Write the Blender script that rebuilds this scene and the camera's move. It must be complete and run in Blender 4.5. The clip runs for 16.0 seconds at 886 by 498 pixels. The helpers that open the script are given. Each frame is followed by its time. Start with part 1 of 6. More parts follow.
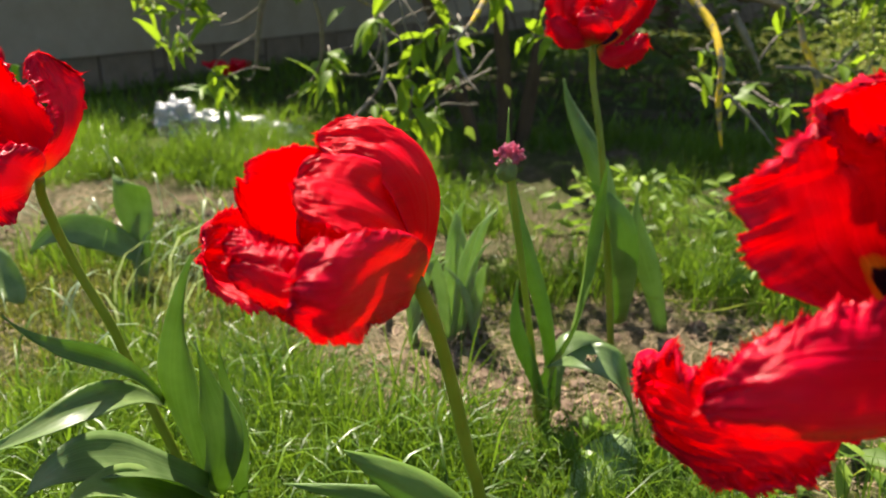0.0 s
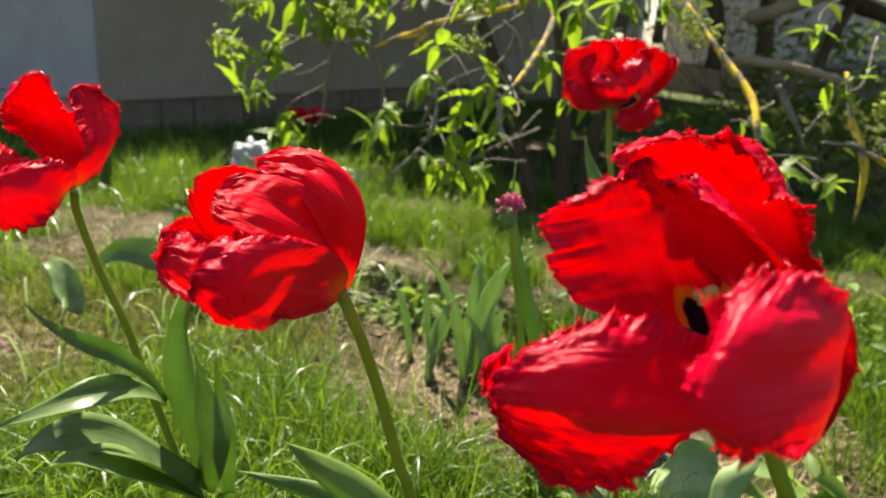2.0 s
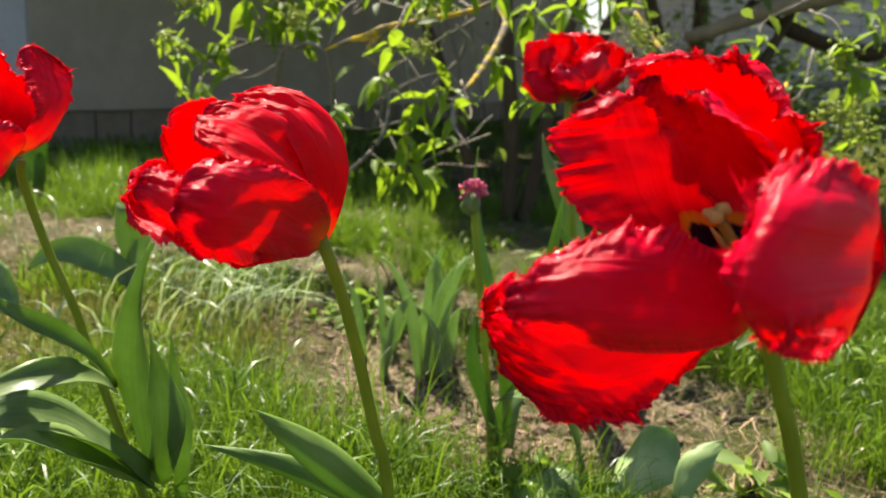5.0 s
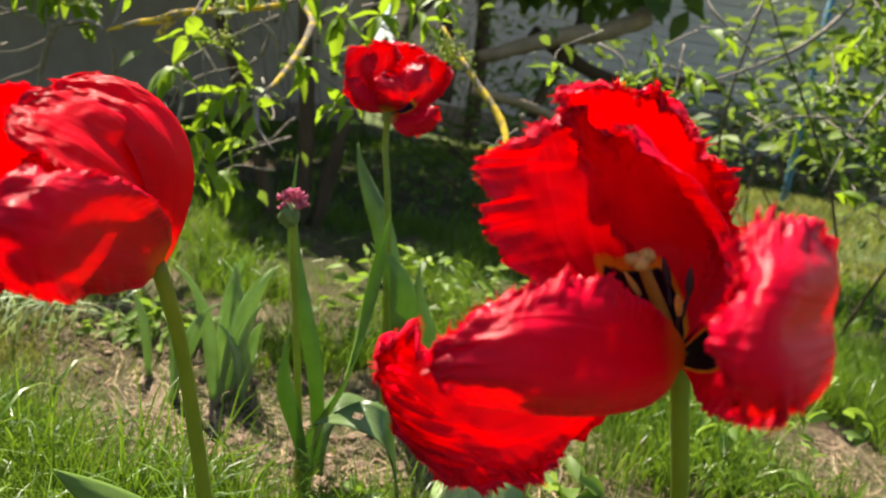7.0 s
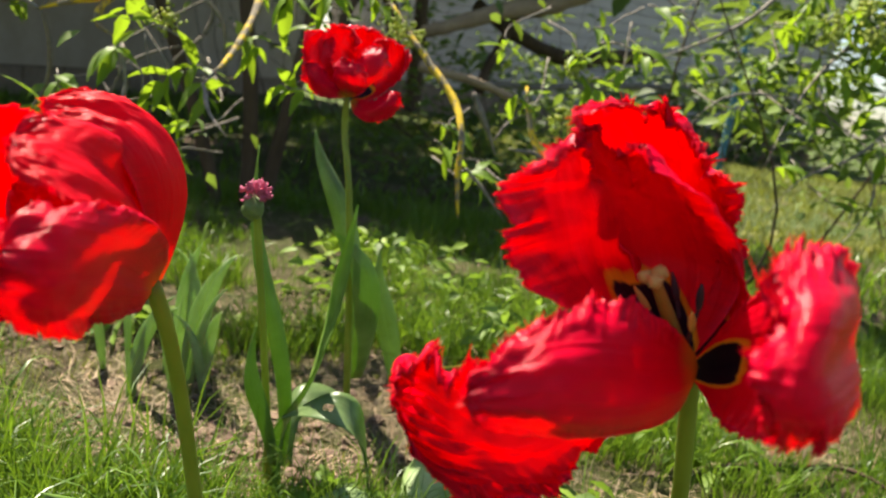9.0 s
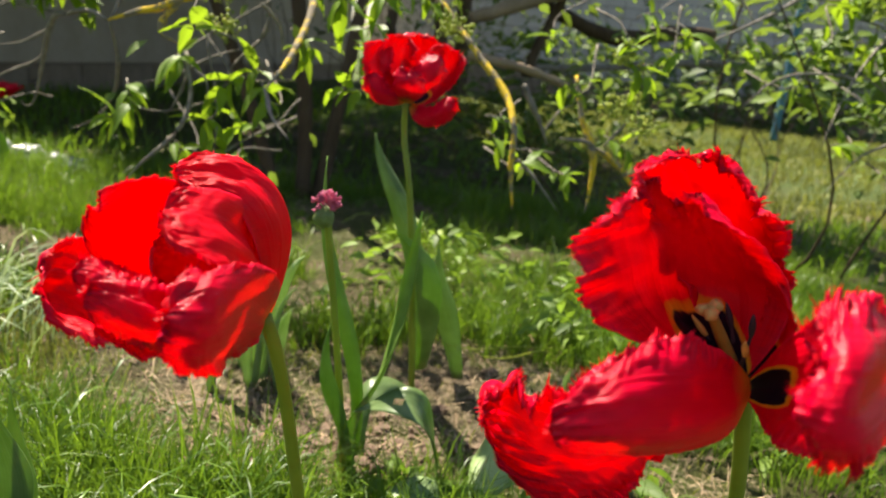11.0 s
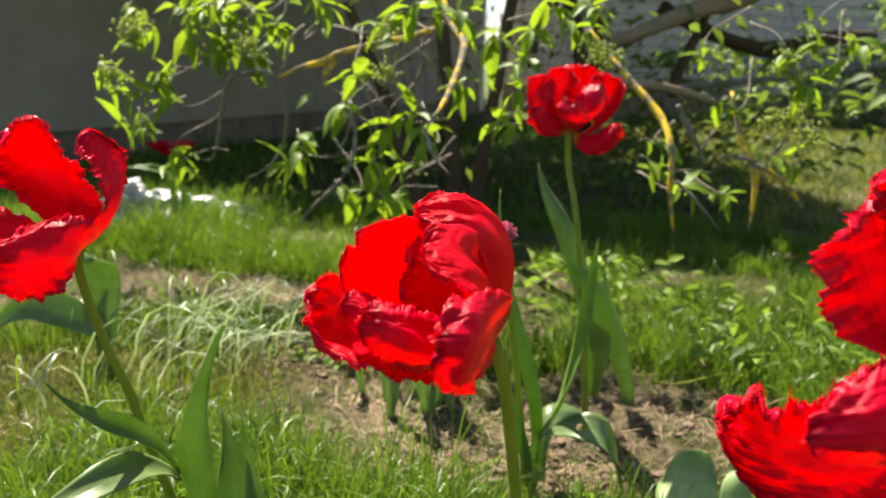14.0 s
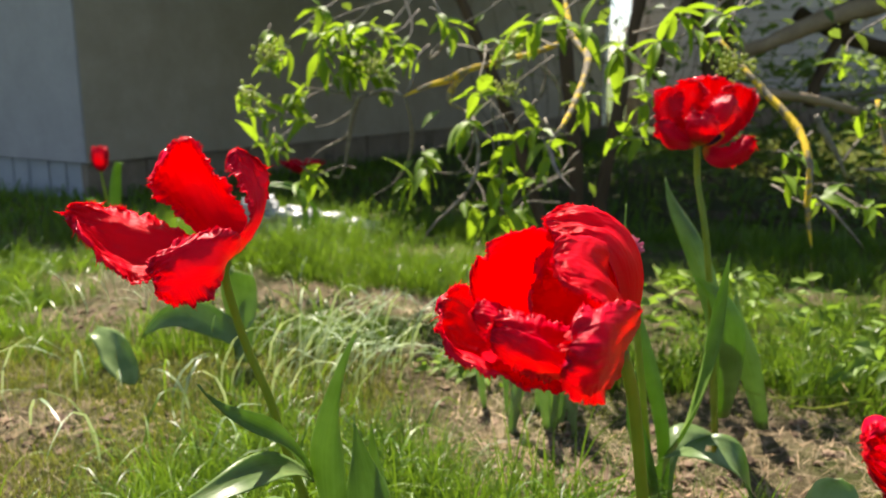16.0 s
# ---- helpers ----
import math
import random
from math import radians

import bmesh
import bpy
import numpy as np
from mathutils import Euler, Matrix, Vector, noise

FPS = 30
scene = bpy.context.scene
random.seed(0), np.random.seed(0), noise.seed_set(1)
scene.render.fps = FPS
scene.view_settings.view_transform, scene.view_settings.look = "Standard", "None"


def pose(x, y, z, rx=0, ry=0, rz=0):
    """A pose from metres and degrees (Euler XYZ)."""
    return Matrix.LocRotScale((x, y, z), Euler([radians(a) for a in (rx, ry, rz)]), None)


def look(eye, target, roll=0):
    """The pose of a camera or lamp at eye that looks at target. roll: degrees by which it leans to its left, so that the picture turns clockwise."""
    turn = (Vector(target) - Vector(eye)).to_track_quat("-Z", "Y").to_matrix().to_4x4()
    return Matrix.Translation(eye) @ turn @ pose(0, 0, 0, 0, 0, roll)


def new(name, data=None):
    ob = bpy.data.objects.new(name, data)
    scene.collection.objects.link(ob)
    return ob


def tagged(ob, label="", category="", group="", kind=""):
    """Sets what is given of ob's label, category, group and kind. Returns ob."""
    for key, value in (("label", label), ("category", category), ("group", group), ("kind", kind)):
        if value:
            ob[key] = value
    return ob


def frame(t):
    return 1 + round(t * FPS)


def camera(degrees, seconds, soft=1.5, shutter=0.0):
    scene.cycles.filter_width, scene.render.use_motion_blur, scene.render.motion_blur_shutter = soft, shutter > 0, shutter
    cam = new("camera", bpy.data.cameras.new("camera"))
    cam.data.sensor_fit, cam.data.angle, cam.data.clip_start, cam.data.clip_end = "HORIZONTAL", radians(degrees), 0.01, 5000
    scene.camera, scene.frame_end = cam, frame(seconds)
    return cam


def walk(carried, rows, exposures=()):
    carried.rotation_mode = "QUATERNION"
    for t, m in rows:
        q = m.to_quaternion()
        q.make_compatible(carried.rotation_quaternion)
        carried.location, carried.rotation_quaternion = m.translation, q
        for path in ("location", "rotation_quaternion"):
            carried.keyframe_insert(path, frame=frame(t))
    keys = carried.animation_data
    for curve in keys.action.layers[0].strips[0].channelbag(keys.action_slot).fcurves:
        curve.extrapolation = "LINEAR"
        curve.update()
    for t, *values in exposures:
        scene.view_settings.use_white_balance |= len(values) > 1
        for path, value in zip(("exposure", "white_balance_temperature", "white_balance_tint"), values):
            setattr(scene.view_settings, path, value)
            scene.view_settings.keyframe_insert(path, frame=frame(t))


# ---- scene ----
cam = camera(59.3, 16.0)
PATH = [
    (0, (0.0746, 0.0785, 0.4942), (-0.0821, 1.9589, -0.1690), 0.21),
    (0.5, (0.1066, 0.0715, 0.5033), (-0.1638, 1.9610, -0.0940), 1.10),
    (1, (0.1331, 0.0908, 0.5009), (-0.2123, 1.9773, -0.0663), 1.50),
    (1.5, (0.1499, 0.0531, 0.4975), (-0.2199, 1.9411, -0.0491), 2.04),
    (2, (0.1606, 0.0325, 0.4960), (-0.2019, 1.9266, -0.0341), 2.78),
    (2.5, (0.1743, 0.0114, 0.4907), (-0.1897, 1.9126, -0.0123), 2.72),
    (3, (0.1751, -0.0093, 0.4999), (-0.1721, 1.8974, 0.0059), 2.56),
    (5.5, (0.1291, 0.0375, 0.4481), (0.0232, 1.9834, -0.0017), 5.68),
    (6, (0.1218, 0.0370, 0.4511), (0.1724, 1.9890, 0.0186), 7.55),
    (6.5, (0.1082, 0.0678, 0.4462), (0.3156, 2.0126, 0.0283), 7.96),
    (7, (0.0947, 0.0783, 0.4513), (0.4394, 2.0095, 0.0618), 9.35),
    (7.5, (0.0949, 0.0900, 0.4559), (0.5299, 2.0040, 0.0718), 9.50),
    (8, (0.0768, 0.1001, 0.4465), (0.5915, 1.9950, 0.0664), 10.28),
    (10.5, (0.0608, 0.0624, 0.4945), (0.4796, 1.9483, -0.0233), 6.80),
    (11, (0.0457, 0.0594, 0.4940), (0.4252, 1.9567, -0.0123), 6.92),
    (11.5, (0.0473, 0.0529, 0.4909), (0.3752, 1.9578, -0.0228), 6.42),
    (12, (0.0297, 0.0568, 0.4870), (0.3261, 1.9634, -0.0393), 6.11),
    (12.5, (0.0273, 0.0447, 0.4872), (0.2783, 1.9591, -0.0342), 5.08),
    (13, (0.0179, 0.0513, 0.4898), (0.2060, 1.9762, -0.0192), 4.05),
    (13.5, (0.0073, 0.0426, 0.4953), (0.1202, 1.9799, 0.0113), 2.75),
    (14, (0.0048, 0.0391, 0.4955), (0.0274, 1.9861, 0.0386), 1.81),
    (14.5, (0.0020, 0.0310, 0.4967), (-0.0587, 1.9803, 0.0534), 1.20),
    (15, (-0.0079, 0.0299, 0.4913), (-0.1318, 1.9794, 0.0622), 0.73),
    (15.5, (-0.0027, 0.0356, 0.4911), (-0.1988, 1.9798, 0.0647), 0.33),
    (16, (0.0009, 0.0296, 0.4951), (-0.2839, 1.9638, 0.0735), 0.23),
]
cam.data.dof.use_dof, cam.data.dof.focus_distance, cam.data.dof.aperture_fstop = True, 0.44, 11.5
walk(cam, [(t, look(eye, target, roll)) for t, eye, target, roll in PATH], [(0.0, 1.66, 6900, 10), (16.0, 1.66, 6900, 10)])

# ---- light ----
SUN = Vector((-0.30, 0.64, 1.01)).normalized()
world = bpy.data.worlds.new("sky")
scene.world = world
world.use_nodes = True
wn = world.node_tree
sky = wn.nodes.new("ShaderNodeTexSky")
sky.sky_type = 'NISHITA'
sky.sun_disc = False
sky.sun_elevation = math.asin(SUN.z)
sky.sun_rotation = math.atan2(SUN.x, SUN.y)
wn.links.new(sky.outputs[0], wn.nodes["Background"].inputs[0])
wn.nodes["Background"].inputs[1].default_value = 0.064
sun = new("sun", bpy.data.lights.new("sun", 'SUN'))
sun.data.energy, sun.data.angle, sun.data.color = 5.0, radians(0.55), (1.0, 0.94, 0.83)
sun.matrix_world = look(SUN * 20, (0, 0, 0))


# ---- materials ----
class Nodes:
    """A node material under construction."""

    def __init__(self, name):
        self.m = bpy.data.materials.new(name)
        self.m.use_nodes = True
        self.t = self.m.node_tree
        self.out = self.t.nodes["Material Output"]
        self.b = self.t.nodes["Principled BSDF"]

    def n(self, kind, **values):
        node = self.t.nodes.new(kind)
        for k, v in values.items():
            if k in node.inputs:
                node.inputs[k].default_value = v
        return node

    def link(self, a, b):
        self.t.links.new(a, b)

    def coords(self, kind="Object", scale=(1, 1, 1)):
        c = self.n("ShaderNodeTexCoord")
        mp = self.n("ShaderNodeMapping", Scale=scale)
        self.link(c.outputs[kind], mp.inputs[0])
        return mp.outputs[0]

    def noise(self, vec, scale, detail=4.0, rough=0.55):
        x = self.n("ShaderNodeTexNoise", Scale=scale, Detail=detail, Roughness=rough)
        self.link(vec, x.inputs["Vector"])
        return x.outputs["Fac"]

    def ramp(self, fac, *stops):
        r = self.n("ShaderNodeValToRGB")
        e = r.color_ramp.elements
        while len(e) < len(stops):
            e.new(0.5)
        for el, (p, c) in zip(e, stops):
            el.position, el.color = p, (*c, 1)
        self.link(fac, r.inputs[0])
        return r.outputs[0]

    def mix(self, fac, a, b, blend='MIX'):
        x = self.n("ShaderNodeMix")
        x.data_type, x.blend_type = 'RGBA', blend
        for s, v in ((0, fac), (6, a), (7, b)):
            if hasattr(v, "default_value"):
                self.link(v, x.inputs[s])
            elif s == 0:
                x.inputs[s].default_value = v
            else:
                x.inputs[s].default_value = (*v, 1)
        return x.outputs[2]

    def math(self, op, a, b=0.0):
        x = self.n("ShaderNodeMath")
        x.operation = op
        for s, v in ((0, a), (1, b)):
            if hasattr(v, "default_value"):
                self.link(v, x.inputs[s])
            else:
                x.inputs[s].default_value = v
        return x.outputs[0]

    def bump(self, height, strength, dist=0.002):
        x = self.n("ShaderNodeBump", Strength=strength, Distance=dist)
        self.link(height, x.inputs["Height"])
        self.link(x.outputs[0], self.b.inputs["Normal"])

    def done(self, colour, rough=0.6, spec=0.4, thin=0.0, thin_colour=None):
        """thin: the share of light that passes through, as in a leaf or petal."""
        if hasattr(colour, "default_value"):
            self.link(colour, self.b.inputs["Base Color"])
        else:
            self.b.inputs["Base Color"].default_value = (*colour, 1)
        self.b.inputs["Roughness"].default_value = rough
        self.b.inputs["Specular IOR Level"].default_value = spec
        if thin:
            tr = self.n("ShaderNodeBsdfTranslucent")
            c = thin_colour if thin_colour is not None else colour
            if hasattr(c, "default_value"):
                self.link(c, tr.inputs[0])
            else:
                tr.inputs[0].default_value = (*c, 1)
            mx = self.n("ShaderNodeMixShader", Fac=thin)
            self.link(self.b.outputs[0], mx.inputs[1])
            self.link(tr.outputs[0], mx.inputs[2])
            self.link(mx.outputs[0], self.out.inputs[0])
        return self.m


def petal_material(name, base, vein, blotch, thin, rough, spec=0.36, glow=(0.92, 0.0006, 0.005), dark=0.16):
    k = Nodes(name)
    uv = k.coords("UV")
    sep = k.n("ShaderNodeSeparateXYZ")
    k.link(uv, sep.inputs[0])
    streak = k.noise(k.coords("UV", (30, 1.3, 1)), 1.0, 5, 0.62)
    cloud = k.noise(k.coords("Object"), 38, 3)
    col = k.mix(k.ramp(streak, (0.32, (0, 0, 0)), (0.72, (1, 1, 1))), base, vein)
    col = k.mix(k.math('MULTIPLY', cloud, 0.55), col, (base[0] * 0.72, base[1] * 0.5, base[2] * 1.5))
    margin = k.math('ABSOLUTE', k.math('SUBTRACT', sep.outputs[0], 0.5))
    comb = k.noise(k.coords("UV", (2.2, 58, 1)), 1.0, 3, 0.6)
    # dark streaks at side margins and tip: shadows between pleats, painted into the colour
    pleat_shade = k.math('MULTIPLY', k.ramp(margin, (0.24, (0, 0, 0)), (0.44, (1, 1, 1))), k.ramp(comb, (0.47, (0, 0, 0)), (0.58, (dark, dark, dark))))
    rays = k.noise(k.coords("UV", (48, 2.0, 1)), 1.0, 3, 0.6)
    crest = k.math('MULTIPLY', k.ramp(sep.outputs[1], (0.66, (0, 0, 0)), (0.92, (1, 1, 1))), k.ramp(rays, (0.47, (0, 0, 0)), (0.58, (dark, dark, dark))))
    pleat_shade = k.math('MAXIMUM', pleat_shade, crest)
    # pale pink edge that paints in the gloss on the fringed margin
    lip = k.math('MULTIPLY', k.math('MAXIMUM', k.ramp(margin, (0.455, (0, 0, 0)), (0.495, (1, 1, 1))), k.ramp(sep.outputs[1], (0.955, (0, 0, 0)), (0.995, (1, 1, 1)))), 0.5)
    col = k.mix(pleat_shade, col, (base[0] * 0.42, 0.0003, base[2] * 0.7))
    col = k.mix(lip, col, (0.95, 0.015, 0.085))
    if blotch:
        lobe = k.math('MULTIPLY', k.math('MAXIMUM', k.math('SUBTRACT', margin, 0.13), 0.0), 0.75)
        edge = k.math('ADD', k.math('ADD', sep.outputs[1], lobe), k.math('MULTIPLY', k.noise(k.coords("UV", (7, 3, 1)), 1.0, 3), 0.12))
        mark = k.ramp(edge, (0.0, (0.86, 0.62, 0.06)), (0.06, (0.5, 0.42, 0.04)), (0.075, (0.012, 0.006, 0.016)),
                      (0.245, (0.014, 0.006, 0.018)), (0.256, (0.85, 0.46, 0.02)), (0.280, (0.88, 0.34, 0.01)), (0.298, base))
        keep = k.ramp(edge, (0.288, (0, 0, 0)), (0.308, (1, 1, 1)))
        col = k.mix(keep, mark, col)
        share = k.math('MULTIPLY', keep, 0.75)
    else:
        share = 0.75
        foot = k.ramp(sep.outputs[1], (0.02, (1, 1, 1)), (0.13, (0, 0, 0)))
        col = k.mix(foot, col, (0.75, 0.34, 0.03))
    fine = k.noise(k.coords("UV", (60, 3, 1)), 1.0, 3)
    k.bump(k.math('ADD', k.math('MULTIPLY', streak, 0.8), k.math('MULTIPLY', fine, 0.4)), 0.5, 0.0022)
    through_colour = k.mix(share, col, glow, 'MIX')
    through_colour = k.mix(pleat_shade, through_colour, (glow[0] * 0.40, 0.0002, glow[2] * 0.6))
    return k.done(col, rough, spec, thin, through_colour)


def blade_material(name, dark, light, thin, rough=0.45, veins=True, island=False, scale=22.0, glow=None, gloss=0.28):
    """Leaf or grass: parallel veins, clouded colour, light passing through."""
    k = Nodes(name)
    cloud = k.noise(k.coords("Object"), scale, 4)
    col = k.mix(k.ramp(cloud, (0.3, (0, 0, 0)), (0.7, (1, 1, 1))), dark, light)
    if island:
        g = k.n("ShaderNodeNewGeometry")
        lum = k.ramp(g.outputs["Random Per Island"], (0.0, (0.42, 0.45, 0.42)), (0.55, (1, 1, 1)), (1.0, (1.6, 1.4, 1.3)))
    else:
        o = k.n("ShaderNodeObjectInfo")
        lum = k.ramp(o.outputs["Random"], (0.0, (0.75, 0.78, 0.75)), (1.0, (1.2, 1.15, 1.05)))
    col = k.mix(1.0, col, lum, 'MULTIPLY')
    if veins:
        v = k.noise(k.coords("UV", (34, 0.8, 1)), 1.0, 2)
        col = k.mix(k.ramp(v, (0.42, (0, 0, 0)), (0.62, (0.35, 0.35, 0.35))), col, light)
        k.bump(v, 0.35, 0.001)
    tc = k.mix(0.55, col, glow or (light[0] * 1.5, light[1] * 1.45, light[2] * 0.6))
    return k.done(col, rough, gloss, thin, tc)


M_PETAL_IN = petal_material("petal_inside", (0.90, 0.0004, 0.013), (0.97, 0.0010, 0.028), True, 0.49, 0.36, 0.18, (0.84, 0.0003, 0.012))
M_PETAL_PLAIN = petal_material("petal_plain", (0.90, 0.0004, 0.013), (0.97, 0.0010, 0.028), False, 0.49, 0.38, 0.15, (0.84, 0.0003, 0.012))
M_PETAL_OUT = petal_material("petal_outside", (0.80, 0.0002, 0.028), (0.92, 0.001, 0.048), False, 0.52, 0.28, 0.22, (0.92, 0.0003, 0.032), 0.45)
M_PETAL_FAR = petal_material("petal_distant", (0.66, 0.001, 0.014), (0.76, 0.003, 0.026), True, 0.38, 0.38, 0.3)
M_STEM = blade_material("tulip_stem", (0.17, 0.225, 0.022), (0.29, 0.34, 0.042), 0.22, 0.42, glow=(0.32, 0.38, 0.03))
M_LEAF = blade_material("tulip_leaf", (0.115, 0.190, 0.062), (0.270, 0.370, 0.150), 0.50, 0.30, scale=30, glow=(0.31, 0.47, 0.05), gloss=0.42)
M_LEAF_PALE = blade_material("bulb_leaf_pale", (0.20, 0.31, 0.11), (0.38, 0.50, 0.25), 0.45, 0.38, scale=30, glow=(0.36, 0.52, 0.12))
M_LEAF_BRIGHT = blade_material("tulip_leaf_bright", (0.11, 0.205, 0.040), (0.21, 0.330, 0.085), 0.42, 0.36, scale=30, glow=(0.28, 0.45, 0.03))
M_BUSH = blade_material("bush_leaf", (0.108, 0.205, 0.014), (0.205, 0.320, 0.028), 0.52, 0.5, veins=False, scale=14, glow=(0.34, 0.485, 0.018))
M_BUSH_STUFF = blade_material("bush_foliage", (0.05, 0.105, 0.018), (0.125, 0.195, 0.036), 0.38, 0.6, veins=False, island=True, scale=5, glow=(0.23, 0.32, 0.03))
M_GRASS = blade_material("grass_blade", (0.030, 0.092, 0.006), (0.130, 0.226, 0.021), 0.42, 0.36, veins=False, island=True, scale=5, glow=(0.225, 0.358, 0.020), gloss=0.34)
M_GRASS_PALE = blade_material("grass_pale", (0.16, 0.24, 0.13), (0.36, 0.45, 0.29), 0.28, 0.30, veins=False, island=True, scale=6)
M_STRAW = blade_material("dry_straw", (0.15, 0.11, 0.068), (0.39, 0.31, 0.205), 0.12, 0.85, veins=False, island=True, scale=6, glow=(0.5, 0.4, 0.2))
M_MOSS = blade_material("moss_turf", (0.095, 0.115, 0.020), (0.27, 0.275, 0.070), 0.35, 0.6, veins=False, island=True, scale=5, glow=(0.24, 0.28, 0.02))
M_WEED = blade_material("weed_leaf", (0.085, 0.165, 0.020), (0.190, 0.295, 0.045), 0.40, 0.55, veins=False, island=True, scale=8, glow=(0.25, 0.40, 0.03))
M_PANICLE = blade_material("bud_panicle", (0.26, 0.33, 0.07), (0.44, 0.50, 0.14), 0.4, 0.55, veins=False, island=True)


def soil_material():
    k = Nodes("garden_soil")
    co = k.coords("Object")
    big, mid, fine = k.noise(co, 2.6, 4), k.noise(co, 17, 5, 0.65), k.noise(co, 160, 5, 0.7)
    earth = k.mix(fine, (0.045, 0.028, 0.020), (0.19, 0.125, 0.088))
    thatch = k.mix(fine, (0.07, 0.048, 0.030), (0.30, 0.225, 0.145))
    moss = k.mix(fine, (0.022, 0.030, 0.008), (0.105, 0.110, 0.028))
    col = k.mix(k.ramp(mid, (0.42, (0, 0, 0)), (0.6, (1, 1, 1))), earth, thatch)
    col = k.mix(k.ramp(big, (0.36, (0, 0, 0)), (0.50, (1, 1, 1))), col, moss)
    off = k.n("ShaderNodeMapping", Location=(0, -2.5, 0), Scale=(1, 1, 0))
    k.link(co, off.inputs[0])
    far = k.n("ShaderNodeVectorMath")
    far.operation = 'LENGTH'
    k.link(off.outputs[0], far.inputs[0])
    out = k.ramp(k.math('MULTIPLY', k.math('ADD', far.outputs["Value"], mid), 0.1), (0.28, (0, 0, 0)), (0.40, (1, 1, 1)))
    turf = k.mix(fine, (0.030, 0.060, 0.012), (0.120, 0.150, 0.042))
    turf = k.mix(k.ramp(big, (0.30, (1, 1, 1)), (0.42, (0, 0, 0))), turf, (0.13, 0.10, 0.062))
    col = k.mix(out, col, turf)
    k.bump(k.math('ADD', k.math('MULTIPLY', mid, 1.0), k.math('MULTIPLY', fine, 0.9)), 1.0, 0.018)
    return k.done(col, 0.92, 0.15)


def rough_material(name, a, b, scale, bump=0.5, dist=0.004, rough=0.85, stretch=(1, 1, 1), patch=None):
    k = Nodes(name)
    co = k.coords("Object", stretch)
    n1, n2 = k.noise(co, scale, 6, 0.65), k.noise(co, scale * 9, 4, 0.6)
    col = k.mix(k.ramp(n1, (0.3, (0, 0, 0)), (0.7, (1, 1, 1))), a, b)
    col = k.mix(k.math('MULTIPLY', n2, 0.5), col, tuple(0.7 * (x + y) / 2 for x, y in zip(a, b)))
    if patch:
        col = k.mix(k.ramp(k.noise(co, scale * 0.6, 5, 0.7), (patch[1], (0, 0, 0)), (patch[1] + 0.06, (1, 1, 1))), col, patch[0])
    k.bump(k.math('ADD', n1, k.math('MULTIPLY', n2, 0.6)), bump, dist)
    return k.done(col, rough, 0.2)


M_SOIL = soil_material()
M_CLOD = rough_material("soil_clod", (0.11, 0.07, 0.047), (0.26, 0.18, 0.125), 30, 0.8, 0.006)
M_BARK = rough_material("twig_bark", (0.11, 0.092, 0.072), (0.29, 0.255, 0.21), 60, 0.7, 0.002)
M_BARK_DARK = rough_material("trunk_bark", (0.052, 0.034, 0.020), (0.125, 0.085, 0.052), 22, 0.9, 0.008, 0.9, (1, 1, 0.25))
M_LICHEN = rough_material("lichen_bark", (0.13, 0.11, 0.085), (0.30, 0.25, 0.18), 45, 0.8, 0.003, 0.9, (1, 1, 1), ((0.62, 0.42, 0.03), 0.475))
M_LOG = rough_material("log_bark", (0.20, 0.14, 0.09), (0.42, 0.31, 0.20), 14, 0.8, 0.006)
M_PLASTER = rough_material("grey_brown_render", (0.34, 0.277, 0.205), (0.44, 0.365, 0.285), 5, 0.35, 0.004)
M_PLASTER_PALE = rough_material("blue_grey_render", (0.31, 0.290, 0.290), (0.39, 0.370, 0.370), 4, 0.35, 0.004)
M_BLOCK = rough_material("plinth_block", (0.18, 0.135, 0.095), (0.30, 0.235, 0.175), 9, 0.6, 0.006)
M_BLOCK_PALE = rough_material("pale_plinth_block", (0.31, 0.32, 0.34), (0.38, 0.39, 0.41), 9, 0.5, 0.006)
M_MORTAR = rough_material("mortar", (0.10, 0.09, 0.08), (0.17, 0.15, 0.135), 40)
M_ROOF = rough_material("roof_sheet", (0.20, 0.20, 0.21), (0.28, 0.28, 0.29), 6)
M_FENCE = rough_material("white_fence_paint", (0.46, 0.40, 0.36), (0.60, 0.53, 0.48), 7, 0.4, 0.003, 0.7, (0.2, 1, 1))
M_TRIM = rough_material("white_trim_paint", (0.72, 0.70, 0.68), (0.82, 0.80, 0.78), 9, 0.3, 0.002, 0.6)
M_FENCE_RAIL = rough_material("weathered_rail", (0.10, 0.08, 0.065), (0.20, 0.165, 0.13), 9, 0.5, 0.003, 0.85)
M_POST = rough_material("blue_post_paint", (0.06, 0.15, 0.22), (0.09, 0.22, 0.30), 12, 0.3)


def bag_material():
    k = Nodes("white_plastic_bag")
    n = k.noise(k.coords("Object"), 24, 4)
    col = k.mix(n, (0.30, 0.31, 0.33), (0.54, 0.54, 0.54))
    k.bump(n, 0.3, 0.004)
    return k.done(col, 0.32, 0.5, 0.25)


M_BAG = bag_material()


def plain(name, colour, rough, thin=0.0, var=0.35, scale=200):
    k = Nodes(name)
    n = k.noise(k.coords("Object"), scale, 4)
    col = k.mix(n, tuple(c * (1 - var) for c in colour), tuple(min(1, c * (1 + var)) for c in colour))
    k.bump(n, 0.3, 0.001)
    return k.done(col, rough, 0.35, thin)


